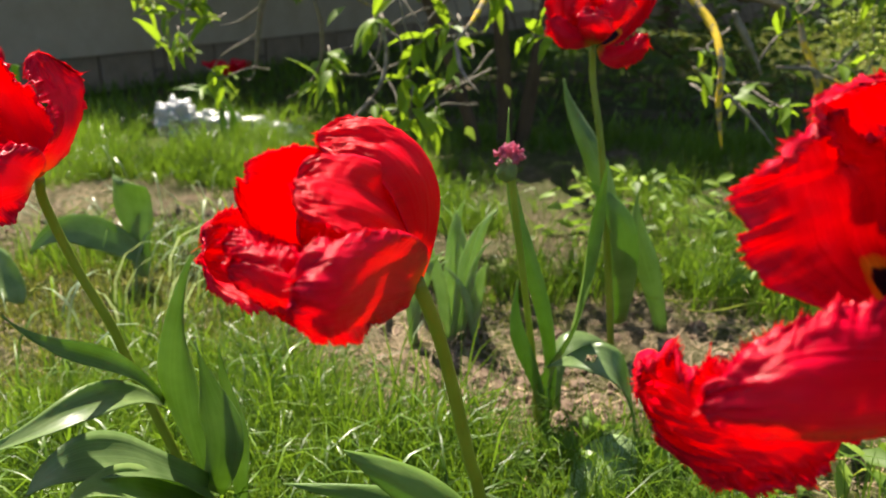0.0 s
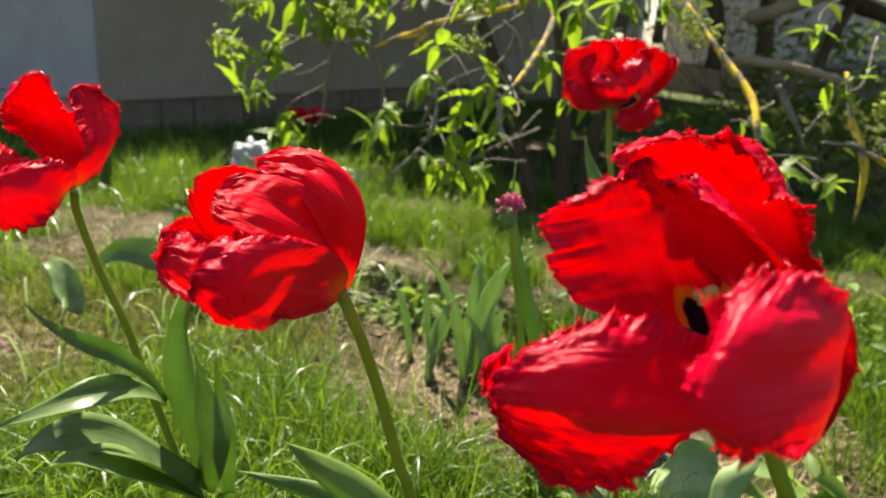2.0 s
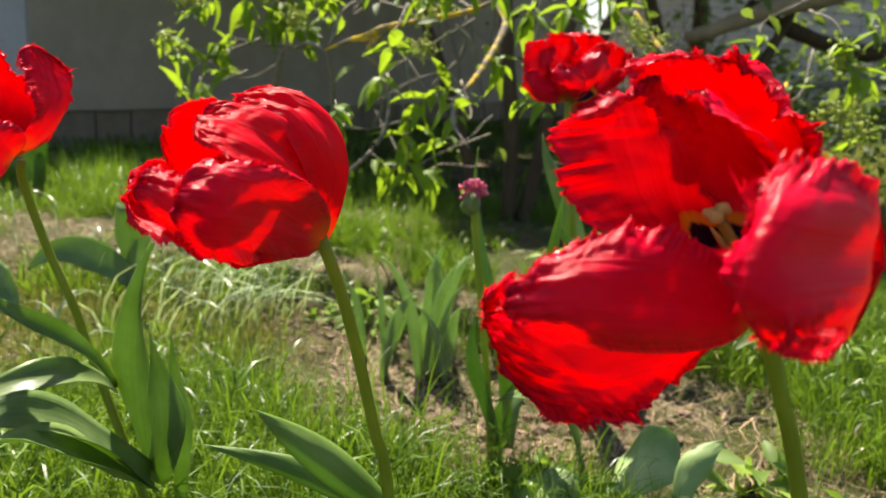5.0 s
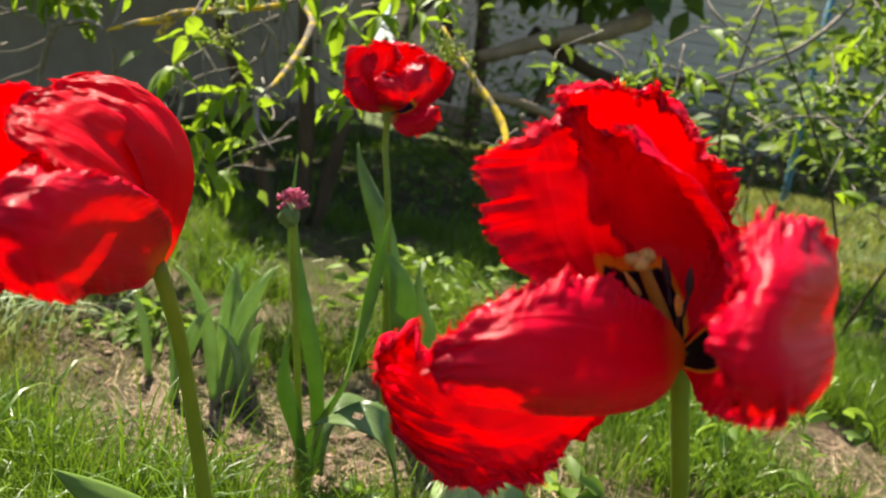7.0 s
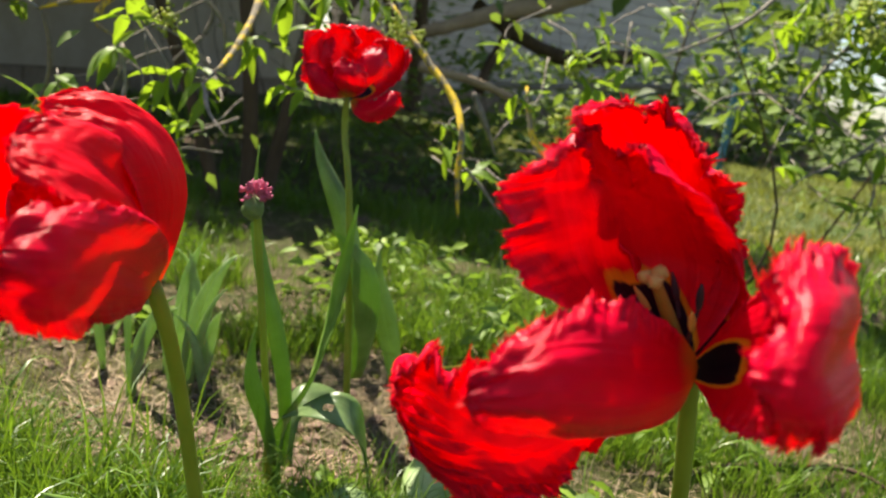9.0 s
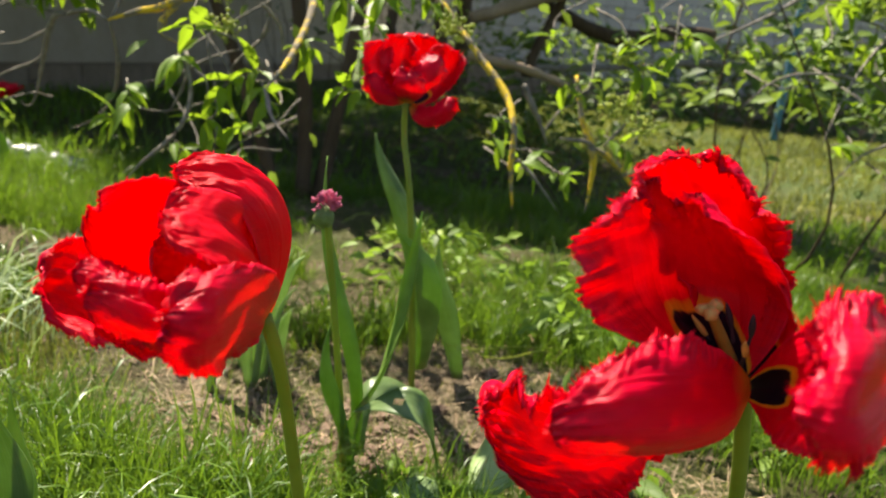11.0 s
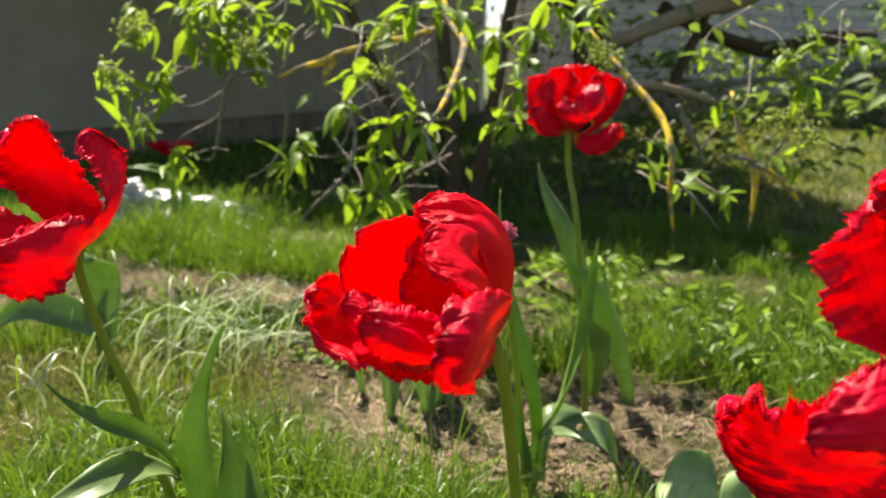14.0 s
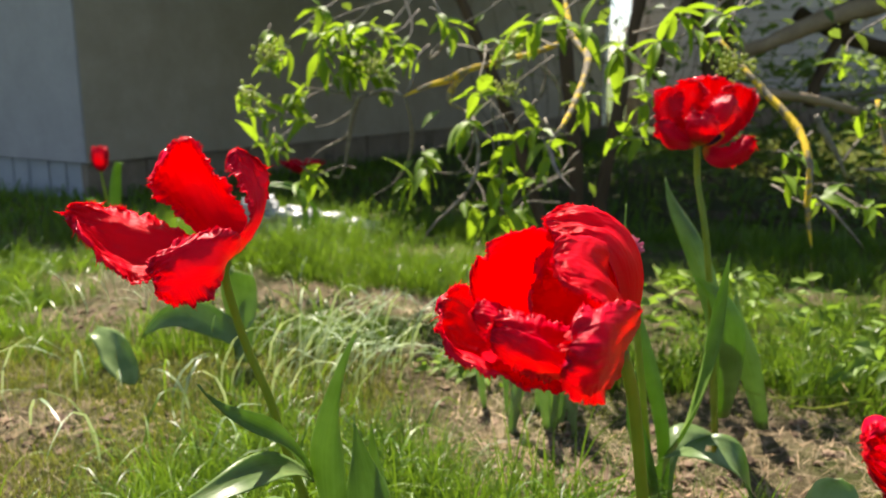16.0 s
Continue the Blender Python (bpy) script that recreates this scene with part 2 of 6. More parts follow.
M_STYLE = plain("pistil_green", (0.32, 0.19, 0.03), 0.4, 0.15)
M_STIGMA = plain("stigma_cream", (0.58, 0.40, 0.12), 0.5, 0.25)
M_ANTHER = plain("dark_anther", (0.045, 0.02, 0.03), 0.6)
M_POLLEN = plain("pollen", (0.62, 0.36, 0.07), 0.8)
M_WITHER = plain("withered_petal", (0.66, 0.16, 0.26), 0.65, 0.25, 0.5, 300)
M_SEPAL = plain("bud_green", (0.16, 0.21, 0.07), 0.5, 0.2)


# ---- mesh helpers ----
def part(name, bm, material, parent=None, label=""):
    """Links a bmesh (or a mesh) as one object under a thing or part."""
    if isinstance(bm, bmesh.types.BMesh):
        me = bpy.data.meshes.new(name)
        bm.to_mesh(me)
        bm.free()
        for m in (material if isinstance(material, (list, tuple)) else [material]):
            me.materials.append(m)
        for p in me.polygons:
            p.use_smooth = True
    else:
        me = bm
    ob = new(name, me)
    if parent is not None:
        ob.parent = parent
        ob.matrix_parent_inverse = Matrix.Translation(-parent.location) if parent.parent is None else Matrix()
    if label:
        tagged(ob, label)
    return ob


def thing(name, at, label, category, group="", kind=""):
    ob = new(name)
    ob.location = at
    ob.empty_display_size = 0.02
    return tagged(ob, label, category, group, kind)


def sharp(ob):
    for p in ob.data.polygons:
        p.use_smooth = False
    return ob


def along(points, s):
    """The point at s (0 to 1) of a smooth curve through the points, evenly spread."""
    n = len(points) - 1
    if n == 3:
        a, b, c, d = points
        return (a * ((s - 1 / 3) * (s - 2 / 3) * (s - 1) / (-2 / 9)) + b * (s * (s - 2 / 3) * (s - 1) / (2 / 27))
                + c * (s * (s - 1 / 3) * (s - 1) / (-2 / 27)) + d * (s * (s - 1 / 3) * (s - 2 / 3) / (2 / 9)))
    f = min(max(s, 0.0), 1.0) * n
    i = min(int(f), n - 1)
    u = f - i
    p1, p2 = points[i], points[i + 1]
    p0 = points[i - 1] if i else p1 * 2 - p2
    p3 = points[i + 2] if i + 2 <= n else p2 * 2 - p1
    return 0.5 * ((2 * p1) + (p2 - p0) * u + (2 * p0 - 5 * p1 + 4 * p2 - p3) * u * u + (3 * p1 - p0 - 3 * p2 + p3) * u ** 3)


def vecs(points):
    return [Vector(p) for p in points]


def tube(points, radii, sides=8, rings=18, knots=0.0, seed=0):
    """A tapered, slightly uneven round rod along the points, closed at both ends."""
    bm = bmesh.new()
    pts = vecs(points)
    prev = None
    up = Vector((0.31, 0.2, 0.93))
    for i in range(rings + 1):
        s = i / rings
        p = along(pts, s)
        t = (along(pts, min(1, s + 0.01)) - along(pts, max(0, s - 0.01))).normalized()
        a = t.cross(up if abs(t.dot(up)) < 0.95 else Vector((1, 0, 0))).normalized()
        b = t.cross(a)
        k = s * (len(radii) - 1)
        j = min(int(k), len(radii) - 2)
        r = radii[j] * (1 - k + j) + radii[j + 1] * (k - j)
        ring = []
        for q in range(sides):
            w = 2 * math.pi * q / sides
            rr = r * (1 + knots * noise.noise(p * 60 + Vector((seed, q * 0.7, 0))))
            ring.append(bm.verts.new(p + (a * math.cos(w) + b * math.sin(w)) * rr))
        if prev:
            for q in range(sides):
                bm.faces.new((prev[q], prev[(q + 1) % sides], ring[(q + 1) % sides], ring[q]))
        else:
            bm.faces.new(ring[::-1])
        prev = ring
    bm.faces.new(prev)
    bmesh.ops.recalc_face_normals(bm, faces=bm.faces)
    return bm


def sheet(rows, thick, spikes=(), reach=1.0):
    """A thin closed sheet from rows of (point, normal); faces of the front get material 0, of the back 1."""
    bm = bmesh.new()
    lay = bm.loops.layers.uv.new("UVMap")
    nr, nc = len(rows), len(rows[0])
    front = [[bm.verts.new(p + n * thick * 0.5) for p, n in r] for r in rows]
    back = [[bm.verts.new(p - n * thick * 0.5) for p, n in r] for r in rows]

    def quad(vs, ij, mat):
        try:
            f = bm.faces.new(vs)
        except ValueError:
            return
        f.material_index = mat
        for lp, (i, j) in zip(f.loops, ij):
            lp[lay].uv = (j / (nc - 1), reach * i / (nr - 1))

    for i in range(nr - 1):
        for j in range(nc - 1):
            ij = ((i, j), (i, j + 1), (i + 1, j + 1), (i + 1, j))
            quad([front[a][b] for a, b in ij], ij, 0)
            quad([back[a][b] for a, b in ij[::-1]], ij[::-1], 1)
    rim = [(0, j) for j in range(nc)] + [(i, nc - 1) for i in range(1, nr)] + [(nr - 1, j) for j in range(nc - 2, -1, -1)] + [(i, 0) for i in range(nr - 2, 0, -1)]
    for a, b in zip(rim, rim[1:] + rim[:1]):
        quad([front[b[0]][b[1]], front[a[0]][a[1]], back[a[0]][a[1]], back[b[0]][b[1]]], (b, a, a, b), 0)
    for p, q, tip, v in spikes:
        vs = [bm.verts.new(x) for x in (p, q, tip)]
        for w, m in ((vs, 0),):
            f = bm.faces.new(w)
            f.material_index = m
            for lp in f.loops:
                lp[lay].uv = (0.5, v)
    return bm


def petal_rows(points, side, half, cup, ruffle, seed, nr, nc, blunt, twist=0.0, swell=0.55, foot=0.20, taper=0.0):
    pts, side = vecs(points), Vector(side)
    rows, rim = [], []
    for i in range(nr):
        s = 1 - (1 - i / (nr - 1)) ** 1.35
        p = along(pts, s)
        t = (along(pts, min(1, s + 0.02)) - along(pts, max(0, s - 0.02))).normalized()
        a = (side - t * side.dot(t)).normalized()
        if twist:
            a = Matrix.Rotation(twist * s, 3, t) @ a
        n = t.cross(a)
        rise = min(1.0, s / swell)
        f = foot + (1 - foot) * rise * rise * (3 - 2 * rise)
        if s > 0.35:
            f *= 1 - taper * ((s - 0.35) / 0.65) ** 1.2
        if s > blunt:
            f *= max(0.0, 1 - ((s - blunt) / (1 - blunt)) ** 2.6) ** 0.45 * 0.94 + 0.06
        wob = 1 + 0.10 * noise.noise(Vector((s * 5.0, seed * 3.1, 0)))
        row = []
        for j in range(nc):
            u = 2 * j / (nc - 1) - 1
            wu = half * f * (wob if u > 0 else 2 - wob)
            if s > 0.35:
                wu *= 1 + abs(u) ** 4 * (0.032 * (i % 2) + 0.03 * math.sin(i * 7.7 + seed)) + 0.05 * abs(u) * noise.noise(Vector((s * 24, seed * 1.3, u)))
            ang = cup * u
            lat = math.sin(ang) / cup if abs(cup) > 1e-3 else u
            lift = (1 - math.cos(ang)) / cup if abs(cup) > 1e-3 else 0
            edge = max(abs(u) ** 3, max(0.0, (s - 0.7) / 0.3) ** 2)
            rip = ruffle * half * edge * math.sin(s * 21 + 2.4 * u + seed * 1.7)
            rip += ruffle * half * 1.3 * edge * noise.noise(Vector((u * 4, s * 13, seed * 2.3)))
            rip += ruffle * half * 0.5 * edge * edge * noise.noise(Vector((u * 13, s * 30, seed * 1.3)))
            rip += ruffle * half * 0.36 * abs(u) ** 2.2 * noise.noise(Vector((s * 34, u * 1.5, seed * 4.1))) * min(1.0, s * 3)
            rip += 0.10 * half * f * noise.noise(Vector((u * 1.9, s * 2.6, seed + 5)))
            rip += 0.014 * half * (noise.noise(Vector((u * 11, s * 1.3, seed))) + 0.5 * noise.noise(Vector((u * 26, s * 2.0, seed + 9)))) * f
            row.append((p + a * (wu * lat) + n * (wu * lift * (1 if cup > 0 else 1) + rip) + t * (edge * half * (0.22 * noise.noise(Vector((u * 3.5, s * 3, seed))) + 0.14 * noise.noise(Vector((u * 14, s * 8, seed))))), n))
        rows.append(row)
    for j in range(nc):
        p, n = rows[-1][j]
        q = rows[-2][j][0]
        rows[-1][j] = (p + (p - q).normalized() * half * (0.035 * (j % 2) + 0.04 * math.sin(j * 1.9 + seed)), n)
    return rows


def petal(flower, points, side, half, cup, ruffle, seed, nr=46, nc=37, blunt=0.70, fringe=1.0, mats=None, twist=0.0, swell=0.55, foot=0.20, taper=0.0):
    """One fringed petal. points: its midrib from base to tip; side: across it; half: half its width;
    cup: how far it curls across, in radians."""
    rng = random.Random(seed)
    rows = petal_rows(points, side, half, cup, ruffle, seed, nr, nc, blunt, twist, swell, foot, taper)
    spikes = []
    if fringe:
        start = int(nr * 0.40)
        rim = [(rows[i][0], rows[i][2], i) for i in range(start, nr)] + [(rows[-1][j], rows[-4][j], nr - 1) for j in range(nc)]
        rim += [(rows[i][-1], rows[i][-3], i) for i in range(nr - 1, start, -1)]
        for (a, ia, ri), (b, ib, _) in zip(rim, rim[1:]):
            gap = (b[0] - a[0]).length
            for _ in range(max(1, int(gap / 0.0012))):
                f = rng.random()
                p = a[0].lerp(b[0], f)
                out = (p - ia[0].lerp(ib[0], f))
                if out.length < 1e-6:
                    continue
                out = out.normalized()
                tang = (b[0] - a[0]).normalized() if gap > 1e-6 else a[1]
                w = rng.uniform(0.0006, 0.0016)
                ln = (0.0010 + 0.0042 * rng.random() ** 2.2) * fringe * (0.45 + 0.55 * ri / nr)
                n = a[1]
                tip = p + (out + tang * rng.uniform(-0.5, 0.5) + n * rng.uniform(-0.6, 0.7)).normalized() * ln
                spikes.append((p - tang * w - out * 0.0004, p + tang * w - out * 0.0004, tip, 0.9))
    bm = sheet(rows, 0.0006, spikes=spikes)
    return part("petal", bm, mats or [M_PETAL_IN, M_PETAL_OUT], flower)


def draped(flower, left, mid, right, seed, blunt=0.85, plain=False, far=False, ruffle=1.0, heart=1.0, smooth=0):
    """One fringed petal, draped over three ribs (edge, midrib, edge) that run from its foot to its tip:
    pleated, crumpled margins, and a fringe of fine teeth all round them. smooth: the side (-1 or 1) whose margin is plain."""
    left, mid, right = vecs(left), vecs(mid), vecs(right)
    nr, nc = (34, 27) if far else (84, 61)
    width = (left[2] - mid[2]).length + (right[2] - mid[2]).length
    size = width * 0.5
    grid = []
    for i in range(nr):
        s = 1 - (1 - i / (nr - 1)) ** 1.25
        a, m, b = along(left, s), along(mid, s), along(right, s)
        k = 1.0
        if s > blunt:
            k = max(0.0, 1 - ((s - blunt) / (1 - blunt)) ** 2.4) ** 0.5 * 0.55 + 0.45
        row = []
        for j in range(nc):
            v = 2 * j / (nc - 1) - 1
            v = math.copysign(abs(v) ** 0.86, v)
            u = v * k
            row.append((a * (u * (u - 1) / 2) + m * (1 - u * u) + b * (u * (u + 1) / 2), v, s))
        grid.append(row)
    rows = []
    for i in range(nr):
        row = []
        for j in range(nc):
            p, v, s = grid[i][j]
            dv = grid[i][min(nc - 1, j + 1)][0] - grid[i][max(0, j - 1)][0]
            ds = grid[min(nr - 1, i + 1)][j][0] - grid[max(0, i - 1)][j][0]
            n = dv.cross(ds)
            n = n.normalized() if n.length > 1e-12 else Vector((0, 0, 1))
            side, tip = abs(v) ** 4 * min(1.0, max(0.0, s - 0.22) * 4), max(0.0, (s - 0.68) / 0.32) ** 1.7
            if v * smooth > 0:
                side *= 0.1
            rim = max(side, tip)
            wide = max(abs(v) ** 3.2 * min(1.0, s * 2) * (0.2 if v * smooth > 0 else 1.0), max(0.0, (s - 0.45) / 0.55) ** 1.6)
            lift = 0.20 * size * noise.noise(Vector((v * 1.3, s * 1.9, seed + 5.0))) * min(1.0, s * 2.5)
            lift += ruffle * size * wide * (0.13 * noise.noise(Vector((v * 2.9, s * 7.5, seed * 2.3))) + 0.085 * noise.noise(Vector((v * 6, s * 15, seed * 1.7))))
            lift += ruffle * size * 0.085 * side * noise.noise(Vector((v * 1.5, s * 46, seed * 3.1)))
            lift += ruffle * size * 0.085 * tip * noise.noise(Vector((v * 19, s * 1.5, seed * 4.7)))
            lift += ruffle * size * 0.055 * rim * rim * noise.noise(Vector((v * 24, s * 50, seed * 1.1)))
            lift += size * 0.009 * (noise.noise(Vector((v * 13, s * 1.2, seed))) + 0.7 * noise.noise(Vector((v * 27, s * 1.8, seed + 3.0)))) * min(1.0, s * 4)
            out = dv * (math.copysign(1, v) * side) + ds * tip
            out = out.normalized() if out.length > 1e-12 else out
            jag = ruffle * size * rim * (0.075 * noise.noise(Vector((v * 4.5, s * 8, seed * 1.9))) + 0.05 * noise.noise(Vector((v * 13, s * 24, seed * 2.9))))
            row.append((p + n * lift + out * jag, n))
        rows.append(row)
    rng = random.Random(seed)
    start = int(nr * 0.32)
    rim = ([(rows[i][0], rows[i][2], i) for i in range(start, nr)] if smooth >= 0 else []) + [(rows[-1][j], rows[-3][j], nr - 1) for j in range(nc)]
    if smooth <= 0:
        rim += [(rows[i][-1], rows[i][-3], i) for i in range(nr - 1, start, -1)]
    spikes = []
    tooth = 0.0020 if far else 0.0009
    for (a, ia, ri), (b, ib, _) in zip(rim, rim[1:]):
        gap = (b[0] - a[0]).length
        if gap < 1e-6:
            continue
        tang = (b[0] - a[0]) / gap
        steps = max(1, round(gap / tooth))
        for q in range(steps):
            for layer in range(2):
                f = (q + rng.random()) / steps
                p = a[0].lerp(b[0], f)
                out = p - ia[0].lerp(ib[0], f)
                if out.length < 1e-7:
                    continue
                out.normalize()
                ln = (0.0013 + 0.0030 * rng.random() ** 1.9) * min(1.0, 0.3 + ruffle * 0.8) * min(1.0, 0.35 + 0.9 * (ri - start) / (nr - start)) * (1.0 if rng.random() > 0.02 else 2.2)
                w = tooth * rng.uniform(0.45, 0.85)
                tip = p + (out + tang * rng.uniform(-0.45, 0.45) + a[1] * rng.uniform(-0.75, 0.75)).normalized() * ln * (1.2 if far else 1.0)
                spikes.append((p - tang * w - out * 0.0005, p + tang * w - out * 0.0005, tip, 0.92))
    inside = M_PETAL_FAR if far else M_PETAL_PLAIN if plain else M_PETAL_IN
    return part("petal", sheet(rows, 0.0005, spikes=spikes, reach=heart), [inside, M_PETAL_OUT], flower)


def strap(owner, points, side, half, seed, fold=0.35, twist=0.0, name="leaf", mat=None, nr=22, nc=9, blunt=0.0, wave=0.12, hole=False):
    """A long parallel-veined leaf: a keeled strip that tapers to its tip."""
    pts, side = vecs(points), Vector(side)
    rows = []
    for i in range(nr):
        s = i / (nr - 1)
        p = along(pts, s)
        t = (along(pts, min(1, s + 0.02)) - along(pts, max(0, s - 0.02))).normalized()
        a = (side - t * side.dot(t)).normalized()
        if twist:
            a = Matrix.Rotation(twist * s, 3, t) @ a
        n = t.cross(a)
        if blunt:
            f = (0.35 + 0.65 * min(1, s / 0.5)) * (math.sqrt(max(0, 1 - ((s - blunt) / (1 - blunt)) ** 2)) if s > blunt else 1)
        else:
            f = (0.50 + 0.50 * math.sin(math.pi * min(1, s / 0.55) / 2)) * (1 - max(0, (s - 0.35) / 0.65) ** 1.8)
        f = max(f, 0.02)
        row = []
        for j in range(nc):
            u = 2 * j / (nc - 1) - 1
            lift = fold * half * f * u * u + wave * half * abs(u) ** 2 * math.sin(s * 9 + seed + (2 if u > 0 else 0))
            lift += 0.06 * half * noise.noise(Vector((u * 2, s * 5, seed)))
            row.append((p + a * (half * f * u * (1 - 0.12 * fold * u * u)) + n * lift, n))
        rows.append(row)
    bm = sheet(rows, 0.0007)
    if hole:
        bm.faces.ensure_lookup_table()
        gone = [f for f in bm.faces if (f.calc_center_median() - along(pts, 0.62)).length < half * 0.28]
        bmesh.ops.delete(bm, geom=gone, context='FACES')
    return part(name, bm, [mat or M_LEAF] * 2, owner)


def stalk(owner, points, radii, name="stem", mat=None, **kw):
    return part(name, tube(points, radii, 12, 26, **kw), mat or M_STEM, owner)


def lump(centre, size, seed, rough=0.35, sub=2, freq=1.0):
    bm = bmesh.new()
    bmesh.ops.create_icosphere(bm, subdivisions=sub, radius=1)
    for v in bm.verts:
        k = 1 + rough * noise.noise(v.co * 1.7 * freq + Vector((seed * 3.3, 0, 0))) + 0.4 * rough * noise.noise(v.co * 5 * freq + Vector((0, seed, 0)))
        v.co = Vector(centre) + Vector((v.co.x * size[0], v.co.y * size[1], v.co.z * size[2])) * k
    return bm


def merged(bms):
    """Several bmeshes joined into one."""
    out = bmesh.new()
    for b in bms:
        me = bpy.data.meshes.new("tmp")
        b.to_mesh(me)
        b.free()
        out.from_mesh(me)
        bpy.data.meshes.remove(me)
    return out


def ground_height(x, y):
    z = -0.09 * min(1.0, max(0.0, (y - 2.2) / 1.4))
    near = max(0.0, 1 - abs(y - 1.3) / 3)
    z += 0.020 * near * noise.noise(Vector((x * 2.3, y * 2.3, 4.2))) + 0.008 * near * noise.noise(Vector((x * 11, y * 11, 1.2)))
    return z


# ---- ground ----
def spread(lo, hi, a, b, fine, coarse):
    """Grid lines, close together between a and b and wide apart outside."""
    inner = list(np.linspace(a, b, fine))
    outl = [a - (a - lo) * (k / coarse) ** 2.2 for k in range(coarse, 0, -1)]
    outr = [b + (hi - b) * (k / coarse) ** 2.2 for k in range(1, coarse + 1)]
    return outl + inner + outr


xs, ys = spread(-150, 150, -2.2, 2.4, 185, 18), spread(-60, 320, 0.2, 4.2, 170, 18)
verts = [(x, y, ground_height(x, y)) for y in ys for x in xs]
nx = len(xs)
faces = [(j * nx + i, j * nx + i + 1, (j + 1) * nx + i + 1, (j + 1) * nx + i) for j in range(len(ys) - 1) for i in range(nx - 1)]
me = bpy.data.meshes.new("ground")
me.from_pydata(verts, [], faces)
me.materials.append(M_SOIL)
for p in me.polygons:
    p.use_smooth = True
tagged(new("ground", me), "uneven brown garden soil with dry thatch and moss", "ground", kind="structure")

# ---- house ----
CORNER = Vector((-2.245, 3.50, 0))
ALONG, BACK = Vector((0.375, 0.927, 0)), Vector((-0.927, 0.375, 0))
LONG, DEEP, EAVE = 7.5, 5.0, 2.4


def slab(a, u, v, lu, lv, z0, z1, bevel=0.0):
    """An upright block from the corner a along u and v."""
    bm = bmesh.new()
    base = [a, a + u * lu, a + u * lu + v * lv, a + v * lv]
    lo = [bm.verts.new((p.x, p.y, z0)) for p in base]
    hi = [bm.verts.new((p.x, p.y, z1)) for p in base]
    bm.faces.new(lo[::-1])
    bm.faces.new(hi)
    for i in range(4):
        bm.faces.new((lo[i], lo[(i + 1) % 4], hi[(i + 1) % 4], hi[i]))
    bmesh.ops.recalc_face_normals(bm, faces=bm.faces)
    if bevel:
        bmesh.ops.bevel(bm, geom=bm.edges[:], offset=bevel, segments=1, affect='EDGES')
    return bm


house = thing("house", CORNER, "single-storey rendered house on a block plinth, in shade", "house")
sharp(part("wall", slab(CORNER, ALONG, BACK, LONG, 0.25, 0.10, EAVE), M_PLASTER, house, "grey-brown rendered wall in shade"))
sharp(part("wall", slab(CORNER + BACK * 0.25, ALONG, BACK, 0.25, DEEP - 0.5, 0.10, EAVE), M_PLASTER, house))
sharp(part("render_coat", slab(CORNER - ALONG * 0.012, ALONG, BACK, 0.012, DEEP, 0.10, EAVE), M_PLASTER_PALE, house, "pale blue-grey render on the gable wall"))
sharp(part("wall", slab(CORNER + BACK * (DEEP - 0.25), ALONG, BACK, LONG, 0.25, 0.10, EAVE), M_PLASTER, house))
sharp(part("wall", slab(CORNER + ALONG * (LONG - 0.25) + BACK * 0.25, ALONG, BACK, 0.25, DEEP - 0.5, 0.10, EAVE), M_PLASTER, house))
sharp(part("roof", slab(CORNER - ALONG * 0.12 - BACK * 0.12, ALONG, BACK, LONG + 0.24, DEEP + 0.24, EAVE + 0.002, EAVE + 0.10), M_ROOF, house))
plinth = part("plinth", slab(CORNER + ALONG * 0.05 + BACK * 0.05, ALONG, BACK, LONG - 0.1, DEEP - 0.1, -0.4, 0.098), M_MORTAR, house, "dark mortar behind plinth blocks")
sharp(plinth)
footing = part("footing", slab(CORNER - ALONG * 0.05 - BACK * 0.05, ALONG, BACK, LONG + 0.1, DEEP + 0.1, -0.4, -0.125), M_MORTAR, house)
sharp(footing)
sharp(part("corner_trim", slab(CORNER + ALONG * (LONG - 0.09) - BACK * 0.025, ALONG, BACK, 0.09, 0.024, -0.05, EAVE - 0.01, 0.003), M_TRIM, house, "white-painted corner board"))
rb = random.Random(5)
pos = 0.0
while pos < LONG - 0.1:
    w = rb.choice((0.42, 0.40, 0.22, 0.09, 0.36))
    if w < 0.1:
        sharp(part("block", slab(CORNER + ALONG * (pos + 0.006) + BACK * 0.022, ALONG, BACK, w - 0.012, 0.05, -0.12, -0.02, 0.004), M_BLOCK, plinth))
        sharp(part("block", slab(CORNER + ALONG * (pos + 0.006) + BACK * 0.022, ALONG, BACK, w - 0.012, 0.05, -0.008, 0.094, 0.004), M_BLOCK, plinth))
    else:
        sharp(part("block", slab(CORNER + ALONG * (pos + 0.006) + BACK * (0.018 + 0.006 * rb.random()), ALONG, BACK, w - 0.012, 0.05, -0.12, 0.094, 0.005), M_BLOCK, plinth))
    pos += w
pos = 0.0
while pos < 3.0:
    w = rb.choice((0.17, 0.14, 0.22))
    sharp(part("block", slab(CORNER + BACK * (pos + 0.06) + ALONG * (0.010 + 0.004 * rb.random()), ALONG, BACK, 0.05, w - 0.012, -0.12, 0.094, 0.004), M_BLOCK_PALE, plinth))
    pos += w

